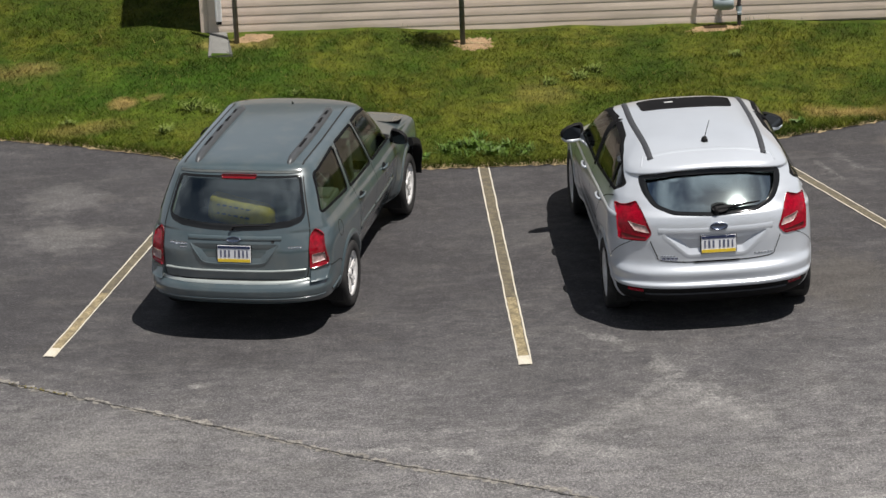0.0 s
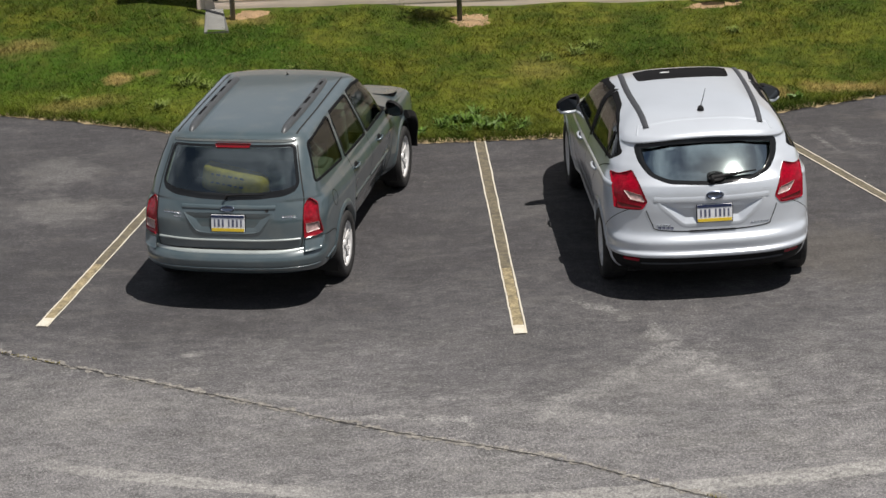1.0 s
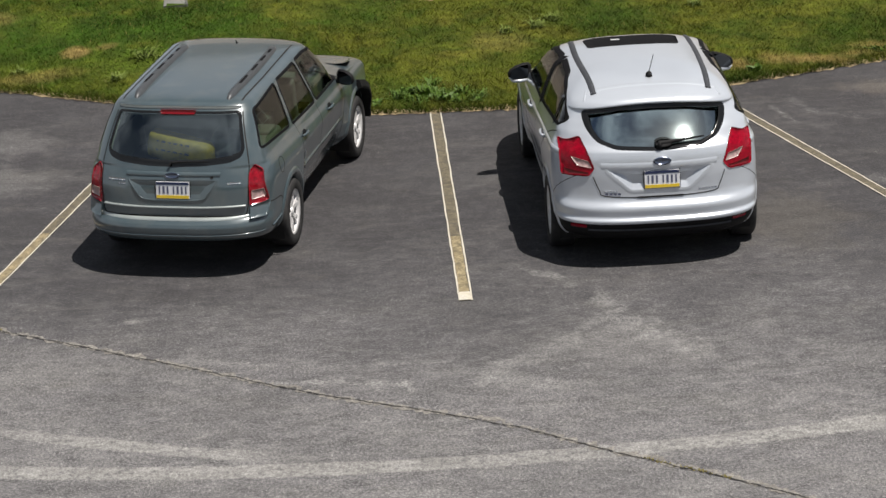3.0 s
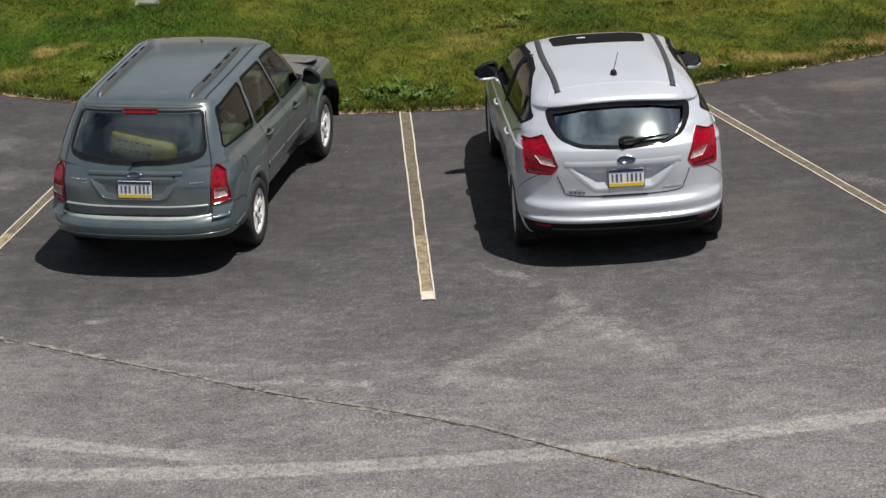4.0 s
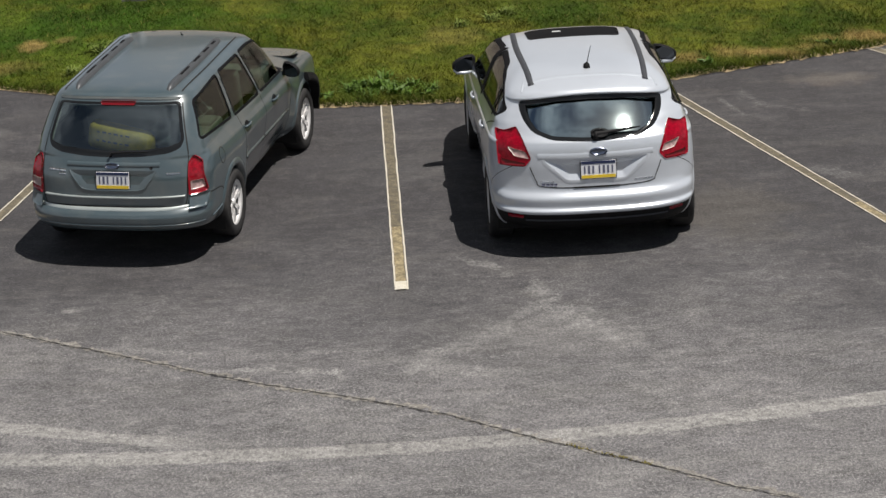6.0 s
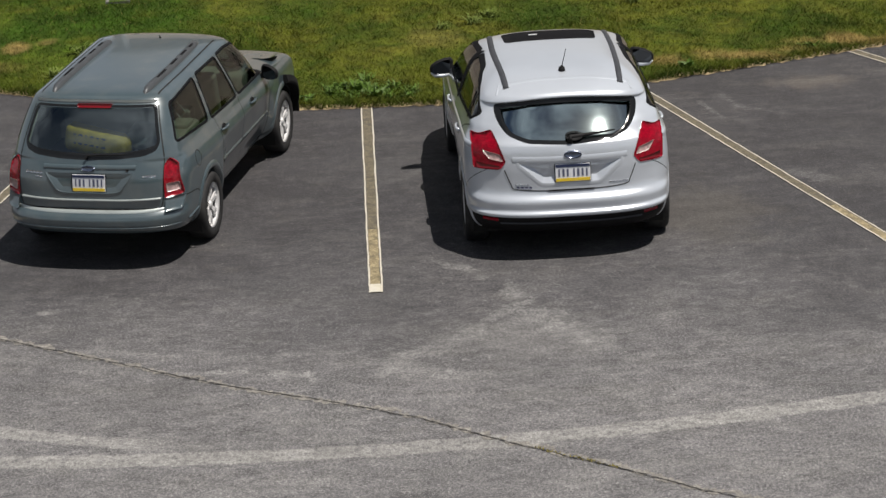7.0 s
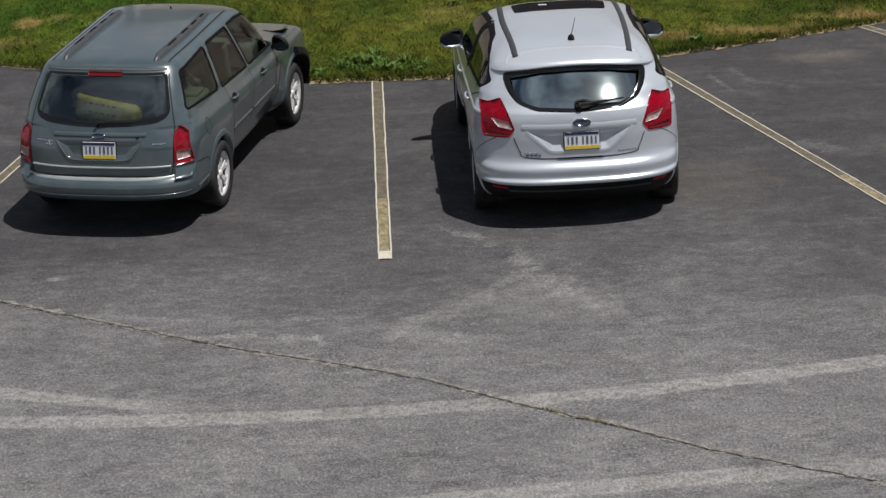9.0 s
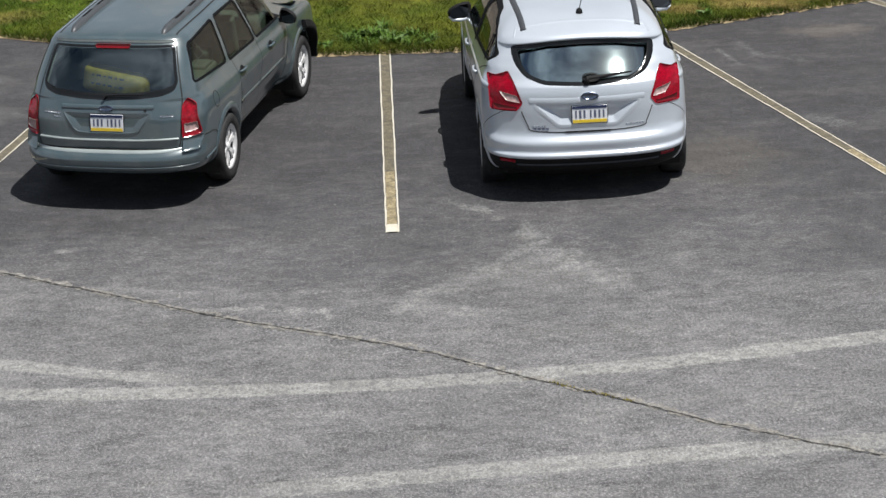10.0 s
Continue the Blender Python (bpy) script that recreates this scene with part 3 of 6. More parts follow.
class Skin:
    """A car's outer surface, on which panes, lamps and trim are laid."""

    def __init__(self, verts, faces):
        self.tree = BVHTree.FromPolygons(verts, faces)

    def at(self, view, p, off=0.0):
        d, o = VIEWS[view]
        hit, nor, _, _ = self.tree.ray_cast(o(p[0], p[1]), d)
        if hit is None:
            start = o(p[0], p[1]) + d * 2.2
            hit, nor, _, _ = self.tree.find_nearest(start)
        if nor.dot(d) > 0:
            nor = -nor
        return hit + nor * off

    def patch(self, poly, view, off=0.0, cell=0.035, skirt=0.0, bm=None):
        """A sheet over the polygon that follows the surface, with a turned-in rim."""
        bm = bm or bmesh.new()
        poly = densify(poly, cell)
        pts = list(poly)
        xs, ys = [p.x for p in poly], [p.y for p in poly]
        small = offset_poly(poly, cell * 0.45)
        x = min(xs) + cell / 2
        while x < max(xs):
            y = min(ys) + cell / 2
            while y < max(ys):
                if inside((x, y), small):
                    pts.append(Vector((x, y)))
                y += cell
            x += cell
        n = len(poly)
        vs, _, fs, *_ = delaunay_2d_cdt(pts, [(i, (i + 1) % n) for i in range(n)], [], 1, 1e-6)
        bv = [bm.verts.new(self.at(view, v, off)) for v in vs]
        d = VIEWS[view][0]
        made = []
        for f in fs:
            face = bm.faces.new([bv[i] for i in f])
            face.normal_update()
            if face.normal.dot(d) > 0:
                face.normal_flip()
            made.append(face)
        if skirt:
            edges = [e for e in {e for f in made for e in f.edges} if len(e.link_faces) == 1]
            low = {}
            for e in edges:
                for v in e.verts:
                    if v not in low:
                        low[v] = bm.verts.new(v.co + d * (off + skirt))
            for e in edges:
                a, b = e.verts
                bm.faces.new((a, b, low[b], low[a]))
        for f in made:
            f.smooth = True
        return bm

    def band(self, outer, inner, view, off=0.003, bm=None):
        """A strip between two outlines of the same number of points."""
        bm = bm or bmesh.new()
        d = VIEWS[view][0]
        rows = []
        for k in range(4):
            t = k / 3
            rows.append([bm.verts.new(self.at(view, a.lerp(b, t), off if 0 < k < 3 else off * 0.2)) for a, b in zip(outer, inner)])
        n = len(outer)
        for r, s in zip(rows, rows[1:]):
            for i in range(n):
                j = (i + 1) % n
                f = bm.faces.new((r[i], r[j], s[j], s[i]))
                f.normal_update()
                if f.normal.dot(d) > 0:
                    f.normal_flip()
                f.smooth = True
        return bm

    def ribbon(self, line, view, width, height=0.0, off=0.001, step=0.03, bm=None, taper=0.0):
        """A narrow raised or flat strip along a line on the surface."""
        bm = bm or bmesh.new()
        d = VIEWS[view][0]
        pts = densify(line, step, False)
        rows = []
        for i, p in enumerate(pts):
            t = (pts[min(i + 1, len(pts) - 1)] - pts[max(i - 1, 0)]).normalized()
            s = Vector((-t.y, t.x))
            k = 1.0
            if taper:
                k = min(1.0, min((p - pts[0]).length, (p - pts[-1]).length) / taper)
                k = math.sqrt(max(0.0, 1 - (1 - k) ** 2))
            wk = width * (0.35 + 0.65 * k)
            rows.append([bm.verts.new(self.at(view, p + s * wk * w, off + h * k)) for w, h in ((-0.5, 0), (-0.3, height), (0.3, height), (0.5, 0))])
        for r, q in zip(rows, rows[1:]):
            for k in range(3):
                f = bm.faces.new((r[k], r[k + 1], q[k + 1], q[k]))
                f.normal_update()
                if f.normal.dot(d) > 0:
                    f.normal_flip()
                f.smooth = True
        return bm


def shell_points(levels, subs, n_rear, n_side, n_front, droop=0.0, tuck=0.0):
    """Rings of points round a car, from sill to roof. A level: height, rise to the front, rear end, front end, half width,
    rear corner depth and power, front corner depth and power."""
    L = np.array(levels, float)
    m = len(L)
    tang = np.zeros_like(L)
    for i in range(1, m - 1):                       # limited slopes: no overshoot between levels
        a, b = L[i] - L[i - 1], L[i + 1] - L[i]
        s = np.where(a * b > 0, 2 * a * b / np.where(a + b == 0, 1, a + b), 0)
        tang[i] = s
    rings = []
    for i in range(m - 1):
        for j in range(subs[i]):
            t = j / subs[i]
            h00, h10, h01, h11 = 2*t**3 - 3*t*t + 1, t**3 - 2*t*t + t, -2*t**3 + 3*t*t, t**3 - t*t
            rings.append(h00 * L[i] + h10 * tang[i] + h01 * L[i + 1] + h11 * tang[i + 1])
    rings.append(L[-1])
    out = []
    for z, dz, yr, yf, w, lr, pr, lf, pf in rings:
        half = []
        span = yf - yr
        lr, lf = min(lr, span * 0.45), min(lf, span * 0.45)
        for i in range(n_rear):
            a = math.pi / 2 * i / n_rear
            half.append((w * math.sin(a) ** (2 / pr), yr + lr * (1 - math.cos(a) ** (2 / pr))))
        for i in range(n_side):
            half.append((w, yr + lr + (span - lr - lf) * i / n_side))
        for i in range(n_front + 1):
            a = math.pi / 2 * (1 - i / n_front)
            half.append((w * max(math.sin(a), 0) ** (2 / pf), yf - lf * (1 - max(math.cos(a), 0) ** (2 / pf))))
        ring = []
        for x, y in half:
            u = (y - 1.3) / 2.2
            x *= 1 - 0.035 * u * u - (0.03 * max(u, 0) ** 3)
            if tuck:                                # doors lean in towards the sill between the arches
                k = min(max((y - 0.36) / 0.25, 0), 1) * min(max((2.28 - y) / 0.25, 0), 1)
                x *= 1 - tuck * k * k * (3 - 2 * k) * min(max((0.82 - z) / 0.45, 0), 1)
            f = min(max((y - yr) / max(span, 1e-6), 0), 1)
            sag = droop * min(max((z - 1.12) / 0.15, 0), 1) * min(max((1.45 - z) / 0.10, 0), 1) * (x / max(w, 1e-6)) ** 2 * max(0.0, 1 - (y - yr) / 0.6)
            ring.append((x, y, z + dz * f - sag))
        out.append(ring)
    return out


def car_skin(levels, subs, n_rear=34, n_side=120, n_front=26, droop=0.0, tuck=0.0):
    R = shell_points(levels, subs, n_rear, n_side, n_front, droop, tuck)
    rows, nh = len(R), len(R[0])
    cols = 2 * nh - 2
    verts = []
    for r in R:
        verts += [Vector(p) for p in r] + [Vector((-p[0], p[1], p[2])) for p in r[-2:0:-1]]
    faces = []
    for k in range(rows - 1):
        for i in range(cols):
            j = (i + 1) % cols
            faces.append((k * cols + i, k * cols + j, (k + 1) * cols + j, (k + 1) * cols + i))
    top = (rows - 1) * cols                         # close the roof along its middle
    other = lambda i: top + (cols - i) % cols
    for i in range(nh - 1):
        quad = [top + i, top + i + 1, other(i + 1), other(i)]
        faces.append(tuple(dict.fromkeys(quad)))
    return verts, faces, rows, cols


def car_panels(verts, faces, holes, sort, paint_of, parent, labels):
    """Cuts the openings out of the skin and links the panels as parts, shaded as one smooth surface."""
    full = bmesh.new()
    bv = [full.verts.new(v) for v in verts]
    for f in faces:
        try:
            full.faces.new([bv[i] for i in f])
        except ValueError:
            pass
    full.normal_update()
    normals = [v.normal.copy() for v in full.verts]
    groups = {}
    full.verts.index_update()
    for f in full.faces:
        c, nor = f.calc_center_median(), f.normal
        if f.calc_area() < 1e-9:
            continue
        cut = False
        for view, poly in holes:
            if nor.dot(VIEWS[view][0]) < -0.05 and inside(flat(view, c), poly):
                cut = True
                break
        if not cut:
            groups.setdefault(sort(c, nor), []).append([v.index for v in f.verts])
    full.free()
    made = {}
    for name, fs in groups.items():
        used = sorted({i for f in fs for i in f})
        at = {i: k for k, i in enumerate(used)}
        plain = name.split(".")[0]
        me = bpy.data.meshes.new(plain)
        me.from_pydata([verts[i] for i in used], [], [[at[i] for i in f] for f in fs])
        me.polygons.foreach_set("use_smooth", [True] * len(fs))
        me.normals_split_custom_set_from_vertices([normals[i] for i in used])
        made[name] = part(plain, me, paint_of(name), parent, labels.get(plain, ""))
    return made


def lining_part(verts, faces, holes, low, material, parent, shift=0.03):
    """The inner trim of the cabin, a little inside of the skin."""
    bm = bmesh.new()
    tmp = bmesh.new()
    bv = [tmp.verts.new(v) for v in verts]
    for f in faces:
        tmp.faces.new([bv[i] for i in f])
    tmp.normal_update()
    keep = {}
    for f in tmp.faces:
        c = f.calc_center_median()
        if c.z < low or c.y > 2.3 or f.calc_area() < 1e-9:
            continue
        if any(f.normal.dot(VIEWS[v][0]) < -0.05 and inside(flat(v, c), p) for v, p in holes):
            continue
        vs = []
        for v in f.verts:
            if v not in keep:
                keep[v] = bm.verts.new(v.co - v.normal * shift)
            vs.append(keep[v])
        nf = bm.faces.new(vs[::-1])
        nf.smooth = True
    tmp.free()
    return part("headlining", bm, material, parent)


def wheel_parts(parent, x, y, radius, width, rim, spokes, split, side):
    """Tyre, rim with spokes and hub cap. side: +1 looks to the right."""
    hub = new("wheel")
    hub.parent = parent
    hub.location = (x, y, radius)
    w = width / 2
    prof = [(rim * 0.98, -w * 0.8), (rim * 1.06, -w), (radius * 0.93, -w * 1.02), (radius * 0.985, -w * 0.85), (radius, -w * 0.55), (radius, w * 0.55),
            (radius * 0.985, w * 0.85), (radius * 0.93, w * 1.02), (rim * 1.06, w), (rim * 0.98, w * 0.8)]
    part("tyre", bm_lathe(prof, 44), RUBBER, hub, smooth=True)
    o = side
    part("rim", bm_lathe([(rim * 0.90, o * w * 0.50), (rim * 0.92, o * w * 0.70), (rim * 1.02, o * w * 0.90), (rim * 1.03, o * w * 0.82)], 44), ALLOY, hub, "bright silver alloy rim", smooth=True)
    part("barrel", bm_lathe([(rim * 1.0, -o * w * 0.7), (rim * 0.9, -o * w * 0.5), (rim * 0.86, o * w * 0.3), (rim * 0.90, o * w * 0.52)], 44), GREY_PLASTIC, hub, smooth=True)
    for i in range(spokes):
        a = 2 * math.pi * (i + 0.3) / spokes
        for s in ((-0.11, 0.11) if split else (0.0,)):
            b = bmesh.new()
            for r, wd, dep in ((0.16, 0.052, 0.60), (0.5, 0.040, 0.74), (0.95, 0.050 if not split else 0.034, 0.72)):
                for e in (-1, 1):
                    for dd in (0.0, 0.10):
                        ang = a + s * (r if split else 0) * 1.6
                        c, sn = math.cos(ang), math.sin(ang)
                        px, pz = rim * r * c - e * wd * rim * 2.0 * sn * 0.8, rim * r * sn + e * wd * rim * 2.0 * c * 0.8
                        b.verts.new((o * w * (dep - dd * 2), px, pz))
            b.verts.ensure_lookup_table()
            V = b.verts
            for k in (0, 4):
                b.faces.new((V[k], V[k + 2], V[k + 6], V[k + 4]))
                b.faces.new((V[k + 1], V[k + 5], V[k + 7], V[k + 3]))
                b.faces.new((V[k], V[k + 4], V[k + 5], V[k + 1]))
                b.faces.new((V[k + 2], V[k + 3], V[k + 7], V[k + 6]))
            bmesh.ops.recalc_face_normals(b, faces=b.faces[:])
            part("spoke", b, ALLOY, hub)
    part("hub_cap", bm_lathe([(0.001, o * w * 0.80), (rim * 0.13, o * w * 0.78), (rim * 0.19, o * w * 0.66), (rim * 0.20, o * w * 0.4)], 20), ALLOY, hub, smooth=True)
    part("brake_disc", bm_lathe([(0.001, o * w * 0.2), (rim * 0.72, o * w * 0.2), (rim * 0.72, o * w * 0.05)], 28), UNDER, hub)
    return hub


def mirror_part(parent, side, x0, y, z, length, paint, label):
    """A door mirror: a foot, a rounded housing that is open to the rear, and its glass."""
    bm = bmesh.new()
    n, rings = 20, []
    for t, s in ((0.0, 0.55), (0.10, 0.90), (0.35, 0.98), (0.70, 0.82), (0.92, 0.55), (1.0, 0.25)):
        ring = []
        for i in range(n):
            a = 2 * math.pi * i / n
            yy = 0.075 * s * math.cos(a)
            yy = max(yy, -0.035)
            zz = 0.078 * s * math.sin(a)
            ring.append(bm.verts.new((side * (x0 + t * length), y + yy - 0.06 * t, z + zz - 0.022 * t)))
        rings.append(ring)
    for a, b in zip(rings, rings[1:]):
        for i in range(n):
            bm.faces.new((a[i], a[(i + 1) % n], b[(i + 1) % n], b[i]))
    bm.faces.new(rings[0]); bm.faces.new(rings[-1])
    bmesh.ops.recalc_face_normals(bm, faces=bm.faces[:])
    ob = part("door_mirror", bm, paint, parent, label, smooth=True)
    g = bmesh.new()
    pts = rounded([(0.14, -0.055), (0.80, -0.068), (0.93, -0.045), (0.86, 0.020), (0.50, 0.055), (0.14, 0.060)], 0.03)
    lo = [g.verts.new((side * (x0 + px * length), y - 0.041 - 0.06 * px, z + pz)) for px, pz in pts]
    g.faces.new(lo if side < 0 else lo[::-1])
    bmesh.ops.recalc_face_normals(g, faces=g.faces[:])
    part("mirror_glass", g, MIRROR, ob)
    part("mirror_foot", bm_box((0.10, 0.06, 0.035), (side * (x0 - 0.02), y, z - 0.055), 0.012), BLACK_PLASTIC, ob)
    return ob


def seat_part(parent, name, x, y, z, width, material, headrests=1, tall=0.60):
    """A car seat: cushion, leaned backrest and headrests."""
    s = part(name, bm_box((width, 0.50, 0.16), (x, y + 0.28, z), 0.05, 3), material, parent, smooth=True)
    part("backrest", bm_box((width, 0.14, tall), (x, y - 0.02, z + tall / 2), 0.05, 3, Euler((radians(14), 0, 0)).to_matrix()), material, s, smooth=True)
    for i in range(headrests):
        hx = x + (i - (headrests - 1) / 2) * width * 0.56
        part("headrest", bm_box((0.25, 0.11, 0.18), (hx, y - 0.10, z + tall + 0.10), 0.045, 3, Euler((radians(10), 0, 0)).to_matrix()), material, s, smooth=True)
    return s


def lifted(poly, z0, span, rise):
    """Raises the upper part of an outline."""
    return [Vector((p[0], p[1] + rise * min(max((p[1] - z0) / span, 0.0), 1.0))) for p in poly]


def lifted_levels(levels, z0, span, rise):
    return [(v[0] + rise * min(max((v[0] - z0) / span, 0.0), 1.0),) + tuple(v[1:]) for v in levels]


def plate_part(parent, centre, tilt, yaw=0.0):
    """A number plate: pale sheet, navy and yellow strips, and plain bars for the characters."""
    rot = (Matrix.Rotation(radians(yaw), 3, 'Z') @ Matrix.Rotation(radians(tilt), 3, 'X'))
    base = part("number_plate", bm_box((0.305, 0.008, 0.152), centre, 0.003, 1, rot), PLATE_WHITE, parent, "white, navy and yellow number plate")
    c = Vector(centre)
    def on(x, z, sx, sz, name, m):
        part(name, bm_box((sx, 0.004, sz), c + rot @ Vector((x, -0.0052, z)), 0, 1, rot), m, base)
    on(0, 0.061, 0.297, 0.024, "navy_strip", PLATE_NAVY)
    on(0, -0.059, 0.297, 0.027, "yellow_strip", PLATE_YELLOW)
    for i, x in enumerate((-0.116, -0.079, -0.042, 0.013, 0.050, 0.087, 0.124)):
        on(x - 0.003, 0.002, (0.013, 0.019, 0.016)[i % 3], 0.066, "bar", DARK_INK)
    part("frame", bm_box((0.318, 0.006, 0.160), c + rot @ Vector((0, 0.004, 0)), 0.003, 1, rot), BLACK_PLASTIC, base)
    return base


def smooth_line(pts, n=6):
    """A Catmull-Rom curve through 2D points."""
    P = [Vector(p) for p in pts]
    out = []
    for i in range(len(P) - 1):
        a, b, c, d = P[max(i - 1, 0)], P[i], P[i + 1], P[min(i + 2, len(P) - 1)]
        for j in range(n):
            t = j / n
            out.append(0.5 * ((2 * b) + (c - a) * t + (2 * a - 5 * b + 4 * c - d) * t * t + (3 * b - a - 3 * c + d) * t ** 3))
    out.append(P[-1])
    return out


def circle2(cx, cz, r, a0=0.0, a1=360.0, n=48):
    return [Vector((cx + r * math.cos(radians(a0 + (a1 - a0) * i / n)), cz + r * math.sin(radians(a0 + (a1 - a0) * i / n)))) for i in range(n + (0 if a1 - a0 >= 360 else 1))]


def mirror2(poly):
    return [Vector((-p[0], p[1])) for p in poly][::-1]


def window_parts(skin, parent, name, poly, view, glass, seal=0.022, label="", frit_inner=None, crown=0.0, tilt=0.0):
    """A pane in its dark seal; crown curves the pane back towards its ends, tilt lays it flatter."""
    poly = densify(poly, 0.03)
    sheet = skin.patch(poly, view, -0.003, 0.04)
    for v in sheet.verts:
        v.co.y += crown * v.co.x ** 2 + tilt * (v.co.z - 1.0)
    pane = part(name, sheet, glass, parent, label)
    inner = offset_poly(poly, seal) if frit_inner is None else frit_inner(poly)
    part("seal", skin.band(offset_poly(poly, -0.006), inner, view, 0.003), SEAL if frit_inner is None else FRIT, pane)
    return pane


def wheel_arch(skin, parent, view, y, z, r, width, material, depth=0.012, start=-12):
    a = circle2(y, z, r + width, start, 192, 44)
    b = circle2(y, z, r - 0.004, start, 192, 44)
    bm = bmesh.new()
    d = VIEWS[view][0]
    rows = []
    for k, (t, off) in enumerate(((0, -0.001), (0.25, depth * 0.8), (0.7, depth), (1.0, depth * 0.6), (1.0, -0.05))):
        rows.append([bm.verts.new(skin.at(view, p.lerp(q, t), off) + (d * 0.05 if k == 4 else Vector())) for p, q in zip(a, b)])
    for p, q in zip(rows, rows[1:]):
        for i in range(len(p) - 1):
            bm.faces.new((p[i], p[i + 1], q[i + 1], q[i])).smooth = True
    bmesh.ops.recalc_face_normals(bm, faces=bm.faces[:])
    part("wheel_arch", bm, material, parent)
    s = 1 if view == 'right' else -1
    well = bmesh.new()
    for xa, xb in ((0.84, 0.48),):
        ra = [well.verts.new((s * xa, p.x, p.y)) for p in circle2(y, z, r + 0.01, -25, 205, 30)]
        rb = [well.verts.new((s * xb, p.x, p.y)) for p in circle2(y, z, r + 0.01, -25, 205, 30)]
        for i in range(30):
            well.faces.new((ra[i], ra[i + 1], rb[i + 1], rb[i]))
        well.faces.new(rb)
    part("wheel_well", well, UNDER, parent)


def recess_part(skin, name, poly, view, inset, depth, material, parent, label=""):
    """A pressed-in pocket: sloping walls and a floor."""
    poly = densify(poly, 0.03)
    inner = offset_poly(poly, inset)
    bm = skin.band(offset_poly(poly, -0.034), poly, view, 0.0022)
    d = VIEWS[view][0]
    rows = [[bm.verts.new(skin.at(view, a.lerp(b, t), -depth * t)) for a, b in zip(poly, inner)] for t in (0, 0.5, 1.0)]
    for r, s in zip(rows, rows[1:]):
        for i in range(len(r)):
            j = (i + 1) % len(r)
            f = bm.faces.new((r[i], r[j], s[j], s[i]))
            f.normal_update()
            if f.normal.dot(d) > 0:
                f.normal_flip()
    skin.patch(inner, view, -depth, 0.05, bm=bm)
    return part(name, bm, material, parent, label)


def oval(cx, cz, rx, rz, n=28):
    return [Vector((cx + rx * math.cos(2 * math.pi * i / n), cz + rz * math.sin(2 * math.pi * i / n))) for i in range(n)]


def bars_part(skin, parent, view, x0, x1, z, h, count, material, name="badge_bar"):
    """Small lettering that cannot be read, as plain raised bars."""
    step = (x1 - x0) / count
    for i in range(count):
        a = x0 + step * (i + 0.1)
        part(name, skin.patch([Vector((a, z - h / 2)), Vector((a + step * 0.75, z - h / 2)), Vector((a + step * 0.75, z + h / 2)), Vector((a, z + h / 2))],
                              view, 0.004, 0.03, 0.004), material, parent)


